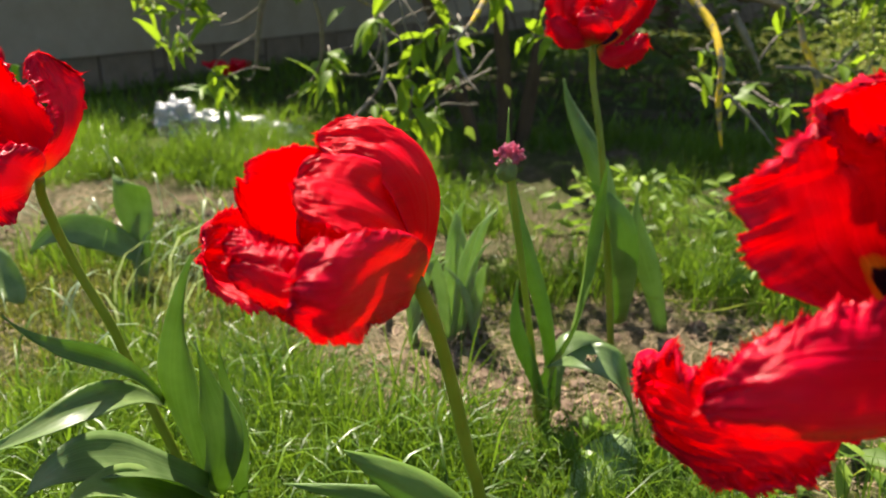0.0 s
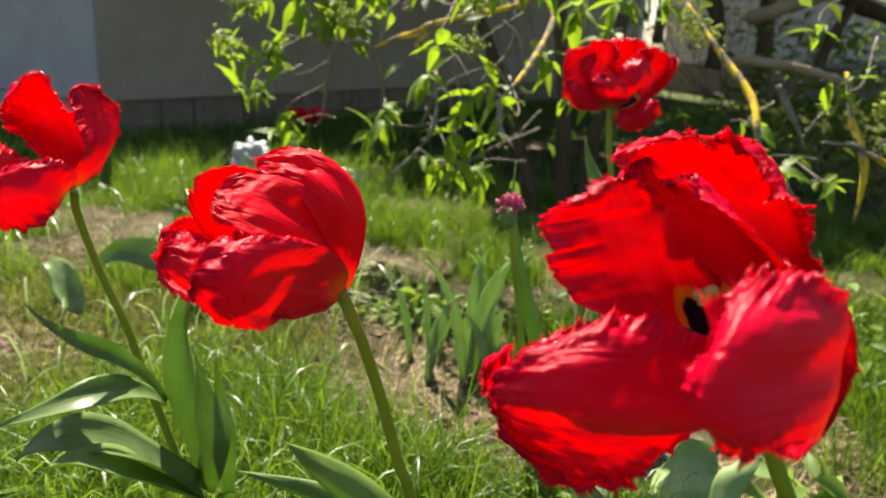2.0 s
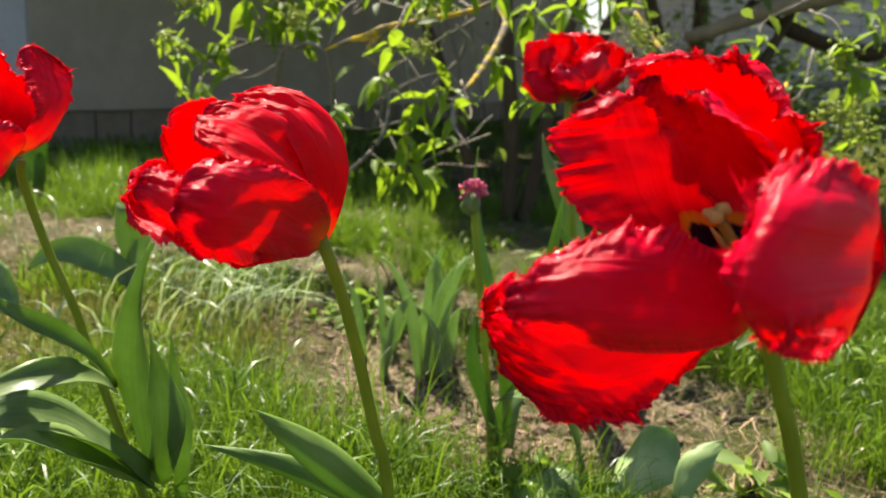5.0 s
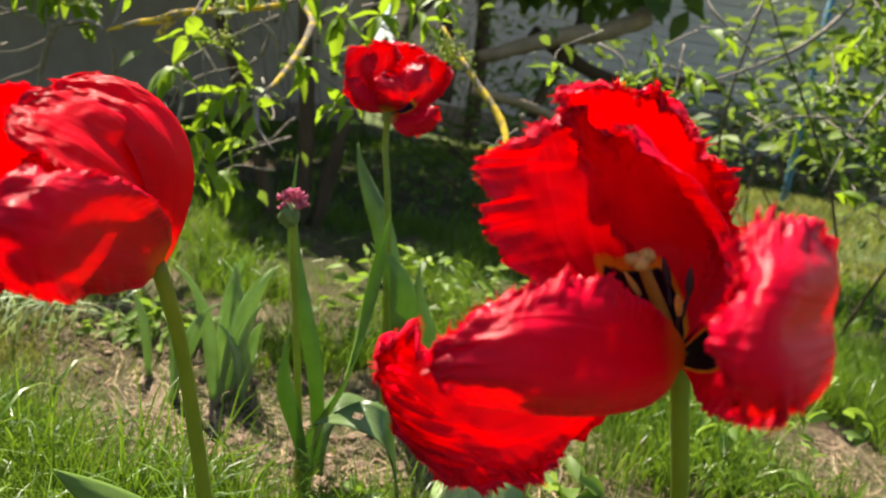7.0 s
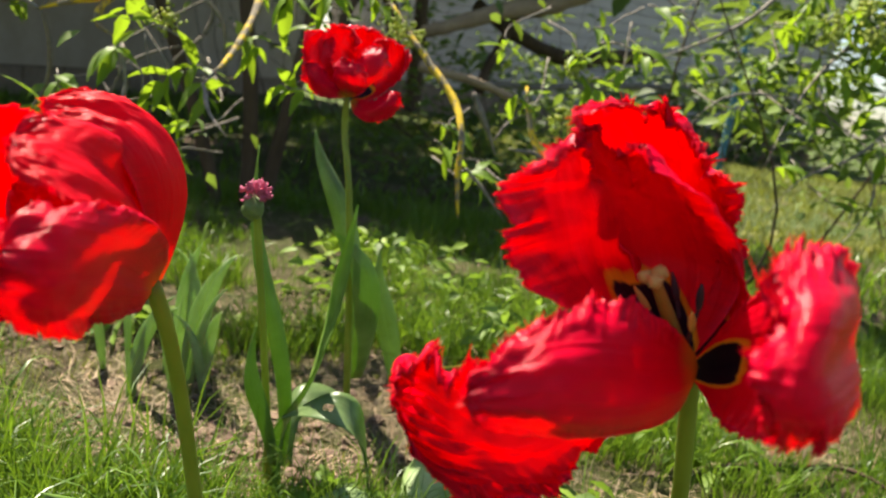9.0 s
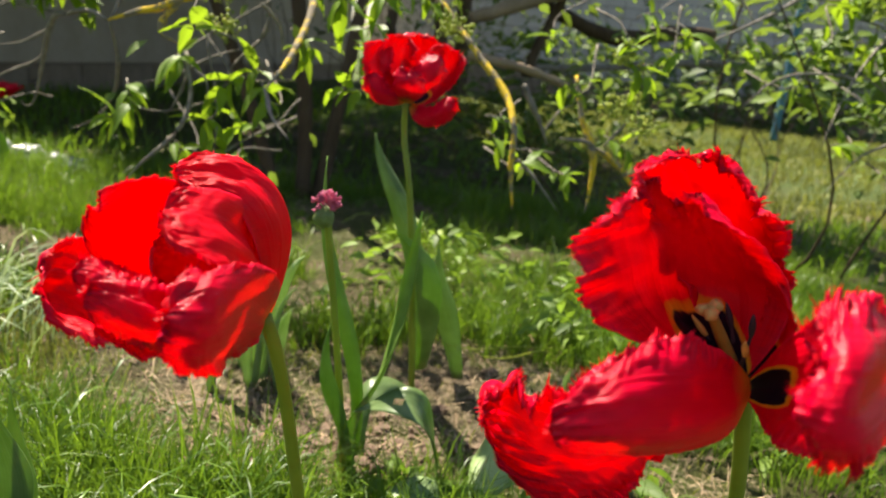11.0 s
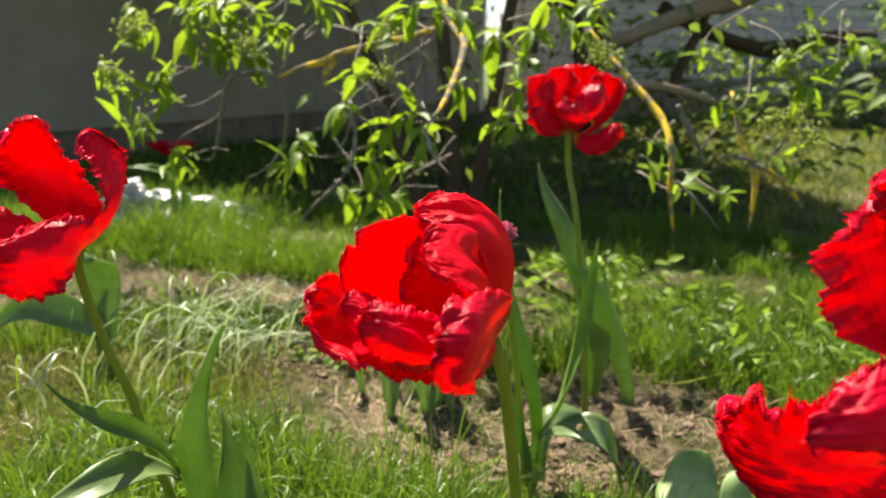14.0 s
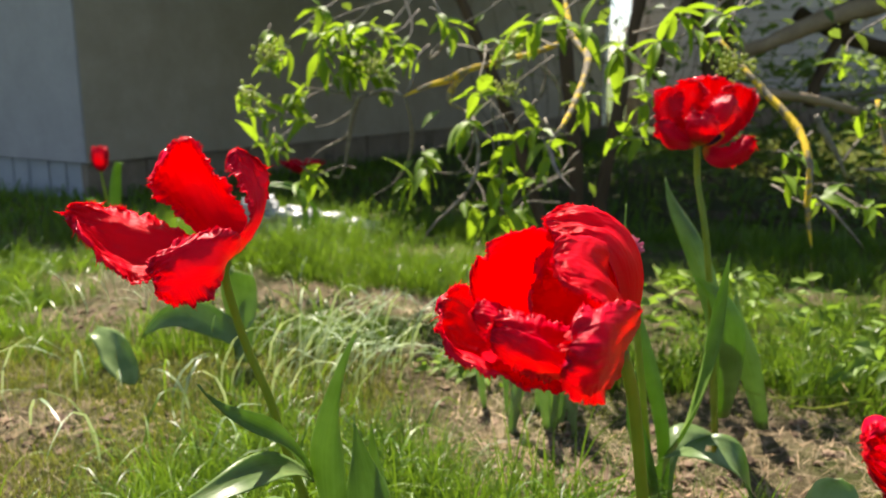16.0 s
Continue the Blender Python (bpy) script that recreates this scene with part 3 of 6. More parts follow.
# ---- far fence ----
outhouse = thing("outhouse", (4.6, 11.2, -0.09), "pale timber-clad outhouse beyond the lawn", "building")
SIDE, INTO = Vector((0.995, -0.10, 0)), Vector((0.10, 0.995, 0))
FOOT = Vector((0.9, 11.2, 0))
sharp(part("wall", slab(FOOT + INTO * 0.03, SIDE, INTO, 7.4, 3.0, -0.3, 3.0), M_FENCE_RAIL, outhouse, "dark boards behind the cladding"))
sharp(part("base", slab(FOOT - INTO * 0.02, SIDE, INTO, 7.4, 0.05, -0.3, 0.26), M_BLOCK, outhouse))
for i in range(19):
    z = 0.28 + i * 0.142
    sharp(part("board", slab(FOOT + INTO * (0.004 * (i % 2)), SIDE, INTO, 7.4, 0.024, z, z + 0.134, 0.004), M_FENCE, outhouse))
sharp(part("roof", slab(FOOT - INTO * 0.25 - SIDE * 0.2, SIDE, INTO, 7.8, 3.5, 3.01, 3.1), M_ROOF, outhouse))
post = thing("painted_post", (4.75, 7.3, -0.09), "slim blue-painted metal post", "post")
part("pole", tube([(4.75, 7.3, -0.3), (4.75, 7.3, 0.4), (4.74, 7.3, 1.0), (4.74, 7.3, 2.2)], [0.035, 0.035], 10, 6), M_POST, post)

# ---- tulips ----
tulip_open = thing("tulip", (0.37, 0.48, 0), "wide-open red fringed tulip showing a dark yellow-edged heart", "tulip", "red tulips")
draped(tulip_open, ((0.2186, 0.3189, 0.3825), (0.1675, 0.315, 0.3988), (0.1476, 0.3103, 0.4221), (0.1545, 0.3163, 0.4405)), ((0.2228, 0.3194, 0.3798), (0.2106, 0.3425, 0.4047), (0.1999, 0.348, 0.4284), (0.1849, 0.3308, 0.4484)), ((0.2267, 0.3188, 0.3824), (0.2324, 0.3159, 0.4072), (0.2251, 0.314, 0.4299), (0.2064, 0.3181, 0.4462)), 1, blunt=0.86, ruffle=0.6, heart=0.78, smooth=1)
draped(tulip_open, ((0.2227, 0.3243, 0.383), (0.2051, 0.351, 0.4082), (0.1842, 0.3454, 0.4362), (0.1639, 0.3246, 0.4575)), ((0.2286, 0.3245, 0.3815), (0.2351, 0.3557, 0.409), (0.2244, 0.362, 0.4364), (0.1994, 0.3466, 0.463)), ((0.2311, 0.3219, 0.3827), (0.2457, 0.3322, 0.4116), (0.2388, 0.3348, 0.4362), (0.2215, 0.3458, 0.4573)), 2, blunt=0.97, heart=0.75, ruffle=1.2)
draped(tulip_open, ((0.22, 0.313, 0.3863), (0.1987, 0.3064, 0.3981), (0.1688, 0.2947, 0.4048), (0.1424, 0.2903, 0.3892)), ((0.2242, 0.3125, 0.3791), (0.1941, 0.2916, 0.3812), (0.1605, 0.2763, 0.3858), (0.1341, 0.2819, 0.3781)), ((0.2215, 0.3098, 0.3722), (0.2005, 0.2968, 0.3631), (0.1701, 0.2888, 0.3612), (0.1428, 0.2882, 0.3633)), 3, blunt=0.93, plain=True, smooth=1)
draped(tulip_open, ((0.2237, 0.3208, 0.3672), (0.2034, 0.3276, 0.3419), (0.1869, 0.328, 0.3215), (0.1465, 0.3312, 0.3146)), ((0.2243, 0.3213, 0.3702), (0.1947, 0.3279, 0.3526), (0.164, 0.3341, 0.3423), (0.1251, 0.3318, 0.3514)), ((0.2218, 0.3206, 0.3742), (0.1815, 0.3164, 0.3722), (0.1496, 0.3166, 0.3719), (0.1255, 0.3211, 0.3725)), 4, blunt=0.90, plain=True, ruffle=2.0)
draped(tulip_open, ((0.2266, 0.3184, 0.3799), (0.2259, 0.3037, 0.4007), (0.225, 0.2881, 0.4163), (0.2367, 0.2767, 0.4279)), ((0.2268, 0.3175, 0.3759), (0.227, 0.3003, 0.3854), (0.2285, 0.2846, 0.3931), (0.2436, 0.272, 0.4034)), ((0.2258, 0.3162, 0.3733), (0.2224, 0.2987, 0.3707), (0.2223, 0.2837, 0.3697), (0.2313, 0.2637, 0.3771)), 5, blunt=0.95, heart=0.5, ruffle=0.5)
draped(tulip_open, ((0.2359, 0.2819, 0.4266), (0.2375, 0.2693, 0.4289), (0.2231, 0.2639, 0.435), (0.2113, 0.2618, 0.4349), (0.2033, 0.2612, 0.4319)), ((0.2404, 0.276, 0.4033), (0.2341, 0.2569, 0.4099), (0.2074, 0.2372, 0.4125), (0.1971, 0.2358, 0.4126), (0.1964, 0.2471, 0.4097)), ((0.2343, 0.263, 0.3825), (0.2257, 0.2429, 0.3919), (0.211, 0.2329, 0.3904), (0.2085, 0.2403, 0.387), (0.2048, 0.2459, 0.389)), 6, blunt=0.90, plain=True, ruffle=1.2)
draped(tulip_open, ((0.2236, 0.3193, 0.3805), (0.2314, 0.3267, 0.3963), (0.233, 0.3271, 0.4113), (0.2293, 0.3225, 0.4253)), ((0.2267, 0.3182, 0.3792), (0.2372, 0.3224, 0.3932), (0.2367, 0.3211, 0.4073), (0.2311, 0.3169, 0.421)), ((0.2273, 0.3163, 0.376), (0.2357, 0.3147, 0.3847), (0.2371, 0.3107, 0.3979), (0.231, 0.3086, 0.4109)), 7, blunt=0.85, heart=0.62, ruffle=0.5)
stalk(tulip_open, ((0.2262, 0.3180, 0.3745), (0.2310, 0.3225, 0.362), (0.246, 0.338, 0.33), (0.26, 0.354, 0.30), (0.30, 0.40, 0.20), (0.342, 0.448, 0.10), (0.37, 0.48, -0.01)), [0.0036, 0.0034, 0.0036, 0.0040, 0.0045])
HEART_OPEN = ((0.2232, 0.3262, 0.3835), (0.2062, 0.3215, 0.4062))
strap(tulip_open, ((0.253, 0.76, 0.038), (0.268, 0.775, 0.056), (0.288, 0.8, 0.072), (0.299, 0.81, 0.1)), (0.941, -0.171, 0.291), 0.0325, 1, fold=0.25, blunt=0.45, mat=M_LEAF_PALE)
strap(tulip_open, ((0.308, 0.74, 0.055), (0.317, 0.75, 0.082), (0.331, 0.76, 0.099), (0.351, 0.77, 0.11)), (0.899, -0.359, -0.252), 0.0160, 2, fold=0.3, mat=M_LEAF_PALE)
strap(tulip_open, ((0.145, 0.7, 0.016), (0.167, 0.72, 0.038), (0.184, 0.74, 0.047), (0.211, 0.76, 0.055)), (0.894, -0.358, -0.268), 0.0320, 3, fold=0.25, blunt=0.5, mat=M_LEAF_PALE)
tulip_cup = thing("tulip", (0.085, 0.5, 0), "half-open red fringed tulip nodding on a curved stem", "tulip", "red tulips")
draped(tulip_cup, ((0.037, 0.4085, 0.3651), (0.0413, 0.3779, 0.392), (0.0296, 0.3383, 0.4092), (0.0092, 0.3221, 0.4102)), ((0.0357, 0.4086, 0.3598), (0.0322, 0.3547, 0.3825), (0.0218, 0.318, 0.3957), (0.0069, 0.3052, 0.399)), ((0.0347, 0.4061, 0.3588), (0.0307, 0.3732, 0.3599), (0.0195, 0.3378, 0.3679), (0.0044, 0.3172, 0.3824)), 11, blunt=0.95, plain=True, ruffle=0.8)
draped(tulip_cup, ((0.0354, 0.407, 0.3673), (0.0322, 0.3876, 0.3974), (0.022, 0.3772, 0.4187), (0.0034, 0.378, 0.4254)), ((0.037, 0.4087, 0.3626), (0.0423, 0.4104, 0.3933), (0.0329, 0.4032, 0.4234), (-0.003, 0.3915, 0.4289)), ((0.0371, 0.4096, 0.3622), (0.0369, 0.4272, 0.3881), (0.0281, 0.4229, 0.4263), (-0.0033, 0.404, 0.4342)), 12, blunt=0.93, plain=True, ruffle=1.0, smooth=-1)
draped(tulip_cup, ((0.0355, 0.4061, 0.3677), (0.0302, 0.3651, 0.3945), (0.0197, 0.337, 0.4077), (0.0075, 0.324, 0.416)), ((0.0358, 0.4079, 0.3697), (0.029, 0.3739, 0.4016), (0.0181, 0.3469, 0.4182), (0.0007, 0.3368, 0.4238)), ((0.036, 0.4107, 0.3715), (0.031, 0.4008, 0.4081), (0.0206, 0.3772, 0.4249), (0.0017, 0.363, 0.4314)), 13, blunt=0.84, plain=True, ruffle=0.7, smooth=1)
draped(tulip_cup, ((0.0335, 0.4051, 0.3625), (0.0017, 0.4201, 0.3582), (-0.0276, 0.4108, 0.3748), (-0.0398, 0.3865, 0.3994)), ((0.0344, 0.4089, 0.3638), (0.0062, 0.4278, 0.3729), (-0.0209, 0.4106, 0.3968), (-0.0338, 0.3781, 0.4164)), ((0.0355, 0.4108, 0.3659), (0.0176, 0.4128, 0.3999), (-0.0007, 0.3856, 0.4237), (-0.0183, 0.3703, 0.4267)), 14, blunt=0.82, plain=True, ruffle=0.3)
draped(tulip_cup, ((0.0338, 0.3987, 0.3623), (0.0094, 0.3806, 0.353), (-0.0101, 0.3619, 0.3587), (-0.0392, 0.3631, 0.3691)), ((0.0338, 0.4029, 0.362), (-0.0013, 0.4079, 0.3544), (-0.0326, 0.3985, 0.3654), (-0.0509, 0.3741, 0.3819)), ((0.034, 0.4052, 0.3625), (-0.0059, 0.4307, 0.3598), (-0.0322, 0.4192, 0.3816), (-0.0445, 0.3893, 0.3992)), 15, blunt=0.88, plain=True, ruffle=0.6)
draped(tulip_cup, ((0.028, 0.3902, 0.3695), (0.0102, 0.3603, 0.3885), (-0.0047, 0.343, 0.3975), (-0.0214, 0.3395, 0.4004)), ((0.0281, 0.3889, 0.3661), (0.0123, 0.3488, 0.3795), (-0.0039, 0.3311, 0.3906), (-0.0229, 0.3335, 0.3959)), ((0.026, 0.3861, 0.3645), (0.0103, 0.3557, 0.3664), (-0.0067, 0.3441, 0.3709), (-0.0236, 0.3411, 0.3813)), 16, blunt=0.84, plain=True, ruffle=0.9)
draped(tulip_cup, ((0.0241, 0.3992, 0.3659), (0.0002, 0.3831, 0.3803), (-0.0195, 0.3704, 0.394), (-0.0324, 0.3618, 0.4)), ((0.0246, 0.3956, 0.3646), (0.0031, 0.3698, 0.3779), (-0.0159, 0.3573, 0.3892), (-0.0334, 0.3541, 0.3963)), ((0.025, 0.3929, 0.363), (0.0033, 0.3679, 0.3725), (-0.0163, 0.3562, 0.3801), (-0.0317, 0.3533, 0.3878)), 17, blunt=0.84, plain=True, ruffle=0.6)
draped(tulip_cup, ((0.0351, 0.4026, 0.3608), (0.0153, 0.3926, 0.3734), (0.003, 0.3813, 0.3806), (-0.0079, 0.3687, 0.3865)), ((0.035, 0.4032, 0.3627), (0.0221, 0.3985, 0.3886), (0.0041, 0.3912, 0.3993), (-0.0088, 0.3778, 0.4036)), ((0.035, 0.4038, 0.3644), (0.0249, 0.3987, 0.4035), (0.0093, 0.3927, 0.4175), (-0.0035, 0.3821, 0.4206)), 18, blunt=0.84, plain=True, ruffle=0.6)
stalk(tulip_cup, ((0.0355, 0.404, 0.364), (0.041, 0.410, 0.346), (0.0455, 0.420, 0.324), (0.051, 0.434, 0.29), (0.059, 0.452, 0.237), (0.066, 0.468, 0.191), (0.085, 0.5, -0.01)), [0.0034, 0.0033, 0.0036, 0.0040])
strap(tulip_cup, ((0.074, 0.49, 0.145), (0.043, 0.465, 0.187), (0.003, 0.455, 0.206), (-0.049, 0.45, 0.216)), (0.303, 0.505, 0.808), 0.0099, 21, fold=0.5, mat=M_LEAF_BRIGHT)
strap(tulip_cup, ((0.069, 0.49, 0.153), (0.047, 0.46, 0.199), (0.017, 0.445, 0.229), (-0.009, 0.435, 0.251)), (0.457, 0.762, 0.457), 0.0131, 22, fold=0.5, mat=M_LEAF_BRIGHT)
tulip_left = thing("tulip", (-0.155, 0.63, 0), "open red fringed tulip with spreading petals on a slanting stem", "tulip", "red tulips")
draped(tulip_left, ((-0.2292, 0.558, 0.3707), (-0.2282, 0.5924, 0.3855), (-0.2216, 0.6049, 0.4147), (-0.2236, 0.5975, 0.4295)), ((-0.2292, 0.5531, 0.3718), (-0.2187, 0.5728, 0.3936), (-0.2205, 0.588, 0.4169), (-0.2318, 0.579, 0.4451)), ((-0.2292, 0.5505, 0.3744), (-0.2192, 0.5498, 0.3976), (-0.2183, 0.5523, 0.4176), (-0.2355, 0.5597, 0.4398)), 31, blunt=0.86, plain=True, ruffle=1.3)
draped(tulip_left, ((-0.238, 0.5558, 0.3666), (-0.2761, 0.5753, 0.3871), (-0.2951, 0.5675, 0.4115), (-0.2918, 0.5539, 0.432)), ((-0.2352, 0.5562, 0.3666), (-0.2594, 0.5937, 0.3888), (-0.278, 0.6025, 0.4181), (-0.2798, 0.5781, 0.4499)), ((-0.2323, 0.5568, 0.3675), (-0.2337, 0.5816, 0.3873), (-0.2441, 0.5865, 0.4166), (-0.2629, 0.5755, 0.4503)), 32, blunt=0.84, plain=True)
draped(tulip_left, ((-0.2369, 0.547, 0.3636), (-0.2579, 0.527, 0.3663), (-0.2835, 0.5113, 0.3591), (-0.3063, 0.4988, 0.3886)), ((-0.2371, 0.5506, 0.3657), (-0.2664, 0.5455, 0.3763), (-0.2975, 0.5318, 0.3822), (-0.3267, 0.5103, 0.4076)), ((-0.2377, 0.5543, 0.3691), (-0.2703, 0.5634, 0.3852), (-0.305, 0.5556, 0.4016), (-0.3269, 0.5217, 0.4125)), 33, blunt=0.86, plain=True, ruffle=1.2)
draped(tulip_left, ((-0.2318, 0.5488, 0.3684), (-0.2215, 0.5377, 0.3909), (-0.2417, 0.5148, 0.3946), (-0.2653, 0.5005, 0.3782)), ((-0.2337, 0.5477, 0.3644), (-0.2308, 0.519, 0.3733), (-0.2437, 0.5, 0.3753), (-0.2611, 0.4929, 0.3686)), ((-0.2336, 0.5451, 0.3617), (-0.2319, 0.5277, 0.3521), (-0.2427, 0.5142, 0.3448), (-0.2608, 0.502, 0.3487)), 34, blunt=0.90, plain=True, ruffle=1.2)
stalk(tulip_left, ((-0.245, 0.574, 0.361), (-0.25, 0.582, 0.342), (-0.243, 0.597, 0.287), (-0.23, 0.607, 0.24), (-0.222, 0.617, 0.193), (-0.19, 0.622, 0.09), (-0.158, 0.625, -0.01)), [0.0034, 0.0034, 0.0038, 0.0045])
HEART_LEFT = ((-0.2390, 0.5560, 0.3680), (-0.2480, 0.5590, 0.3800))
strap(tulip_left, ((-0.196, 0.61, 0.167), (-0.209, 0.57, 0.22), (-0.222, 0.53, 0.253), (-0.238, 0.5, 0.292)), (0.348, -0.497, -0.795), 0.0101, 41, fold=0.6)
strap(tulip_left, ((-0.198, 0.61, 0.166), (-0.217, 0.57, 0.193), (-0.24, 0.53, 0.195), (-0.284, 0.5, 0.183)), (0.571, -0.672, -0.471), 0.0149, 42, fold=0.4)
strap(tulip_left, ((-0.174, 0.63, 0.072), (-0.178, 0.61, 0.16), (-0.168, 0.595, 0.238), (-0.149, 0.59, 0.303)), (0.932, -0.283, 0.226), 0.0165, 43, twist=2.1, fold=0.8)
strap(tulip_left, ((-0.165, 0.61, 0.085), (-0.146, 0.59, 0.143), (-0.146, 0.585, 0.181), (-0.15, 0.58, 0.241)), (0.848, -0.414, 0.331), 0.0242, 44, fold=0.3)
strap(tulip_left, ((-0.145, 0.62, 0.061), (-0.135, 0.6, 0.132), (-0.138, 0.6, 0.173), (-0.141, 0.6, 0.228)), (0.999, 0, 0.045), 0.0110, 45, fold=0.3)
strap(tulip_left, ((-0.161, 0.6, 0.091), (-0.166, 0.53, 0.16), (-0.177, 0.47, 0.207), (-0.188, 0.42, 0.218)), (0.594, -0.792, -0.139), 0.0252, 46, fold=0.35)
strap(tulip_left, ((-0.154, 0.59, 0.092), (-0.159, 0.52, 0.148), (-0.159, 0.46, 0.197), (-0.159, 0.41, 0.22)), (0.589, -0.804, 0.08), 0.0187, 47, fold=0.4)
tulip_back = thing("tulip", (0.225, 1.06, 0), "red double fringed tulip on a tall upright stem", "tulip", "red tulips")
draped(tulip_back, ((0.1657, 1.0334, 0.4209), (0.1489, 1.0532, 0.4469), (0.1505, 1.0613, 0.4784), (0.1561, 1.0507, 0.5016)), ((0.1733, 1.0345, 0.4205), (0.1795, 1.0733, 0.4427), (0.1851, 1.0862, 0.4744), (0.1819, 1.0708, 0.5006)), ((0.1809, 1.0355, 0.4201), (0.2044, 1.0599, 0.4403), (0.2122, 1.0689, 0.4712), (0.2018, 1.0569, 0.4994)), 51, blunt=0.78, far=True)
draped(tulip_back, ((0.1716, 1.0352, 0.4247), (0.1921, 1.0506, 0.4534), (0.198, 1.0517, 0.4732), (0.1983, 1.0443, 0.4915)), ((0.1747, 1.0347, 0.4205), (0.2097, 1.0668, 0.4399), (0.2229, 1.0749, 0.4679), (0.2172, 1.0639, 0.4924)), ((0.1777, 1.0342, 0.4162), (0.2205, 1.0493, 0.4282), (0.2387, 1.0556, 0.4637), (0.229, 1.0493, 0.4934)), 52, blunt=0.78, far=True)
draped(tulip_back, ((0.1761, 1.0432, 0.4254), (0.2166, 1.0772, 0.4497), (0.2303, 1.0814, 0.469), (0.2379, 1.088, 0.4848)), ((0.1772, 1.0429, 0.4234), (0.2235, 1.085, 0.4426), (0.2407, 1.0922, 0.464), (0.2465, 1.097, 0.4825)), ((0.1783, 1.0427, 0.4214), (0.2269, 1.0758, 0.4364), (0.2464, 1.0817, 0.4596), (0.2512, 1.089, 0.4803)), 53, blunt=0.78, far=True)
draped(tulip_back, ((0.1686, 1.03, 0.4172), (0.1283, 0.9998, 0.4295), (0.1112, 1.0004, 0.4626), (0.127, 1.0183, 0.4916)), ((0.1707, 1.031, 0.4207), (0.141, 1.0201, 0.4382), (0.1299, 1.0237, 0.4618), (0.1407, 1.0358, 0.4867)), ((0.1727, 1.0321, 0.4242), (0.149, 1.0071, 0.4489), (0.1433, 1.0051, 0.4623), (0.1497, 1.0196, 0.4821)), 54, blunt=0.78, far=True)
draped(tulip_back, ((0.1705, 1.0266, 0.424), (0.1501, 1.0106, 0.4377), (0.1385, 1.0024, 0.4439), (0.132, 1.0012, 0.4542)), ((0.1698, 1.0258, 0.4211), (0.1451, 0.9979, 0.4282), (0.1281, 0.9869, 0.4367), (0.1223, 0.9893, 0.4517)), ((0.1691, 1.0251, 0.4181), (0.1431, 1.0052, 0.4174), (0.121, 0.9964, 0.428), (0.1151, 0.9974, 0.4483)), 55, blunt=0.78, far=True)
draped(tulip_back, ((0.1767, 1.0263, 0.4186), (0.1845, 1.0015, 0.4325), (0.186, 0.9953, 0.4458), (0.1828, 0.9996, 0.4583)), ((0.1719, 1.0257, 0.4191), (0.1656, 0.9869, 0.4352), (0.1649, 0.9774, 0.4488), (0.1667, 0.9853, 0.4602)), ((0.1671, 1.0251, 0.4195), (0.151, 0.9975, 0.4364), (0.1493, 0.9909, 0.4504), (0.1551, 0.9962, 0.4612)), 56, blunt=0.78, far=True)
draped(tulip_back, ((0.1752, 1.025, 0.4136), (0.1895, 1.0074, 0.3965), (0.2134, 0.9939, 0.4016), (0.231, 0.9884, 0.4235)), ((0.1768, 1.0258, 0.4164), (0.1892, 1.0001, 0.4086), (0.2047, 0.9828, 0.4138), (0.2225, 0.979, 0.4313)), ((0.1784, 1.0267, 0.4191), (0.1929, 1.0128, 0.4189), (0.2014, 0.9969, 0.4238), (0.2188, 0.9897, 0.4378)), 57, blunt=0.78, far=True)
draped(tulip_back, ((0.1689, 1.0311, 0.4221), (0.1401, 1.0232, 0.4502), (0.1338, 1.02, 0.4802), (0.1449, 1.0198, 0.5021)), ((0.174, 1.0323, 0.4241), (0.1613, 1.0422, 0.4545), (0.1583, 1.0415, 0.4772), (0.1628, 1.0362, 0.497)), ((0.179, 1.0335, 0.4262), (0.1778, 1.0309, 0.46), (0.1769, 1.0252, 0.4749), (0.1758, 1.0221, 0.4918)), 58, blunt=0.78, far=True)
draped(tulip_back, ((0.1759, 1.0218, 0.4223), (0.1998, 1.0208, 0.4396), (0.2151, 1.025, 0.4577), (0.2167, 1.0368, 0.4775)), ((0.1722, 1.0218, 0.4249), (0.1845, 1.0083, 0.4495), (0.1962, 1.0085, 0.4662), (0.2011, 1.0227, 0.4805)), ((0.1685, 1.0218, 0.4274), (0.1738, 1.0211, 0.4583), (0.1836, 1.0238, 0.4738), (0.1907, 1.0342, 0.4832)), 59, blunt=0.78, far=True)
stalk(tulip_back, ((0.171, 1.035, 0.419), (0.177, 1.03, 0.358), (0.19, 1.015, 0.28), (0.225, 1.04, -0.01)), [0.0040, 0.0038, 0.0042, 0.0048])
HEART_BACK = ((0.1740, 1.0260, 0.4260), (0.1735, 1.0130, 0.4380))
strap(tulip_back, ((0.235, 1.06, 0.049), (0.203, 1.06, 0.23), (0.167, 1.08, 0.313), (0.144, 1.1, 0.371)), (1, 0, 0.031), 0.0160, 61, fold=0.5)
strap(tulip_back, ((0.234, 1.05, 0.053), (0.226, 1, 0.168), (0.206, 0.99, 0.228), (0.17, 1, 0.262)), (0.889, 0, 0.458), 0.0186, 63, fold=0.3, mat=M_LEAF_BRIGHT)
strap(tulip_back, ((0.303, 1.12, 0.009), (0.279, 1.12, 0.094), (0.26, 1.12, 0.151), (0.254, 1.13, 0.216)), (0.951, -0.264, 0.159), 0.0189, 64, fold=0.5)
bud_plant = thing("tulip", (0.125, 0.865, 0), "short tulip with a withered pink bud and twisted leaves", "tulip", "red tulips")
stalk(bud_plant, ((0.078, 0.836, 0.315), (0.092, 0.838, 0.22), (0.108, 0.848, 0.11), (0.122, 0.862, -0.005)), [0.0042, 0.0036, 0.0040, 0.0045])
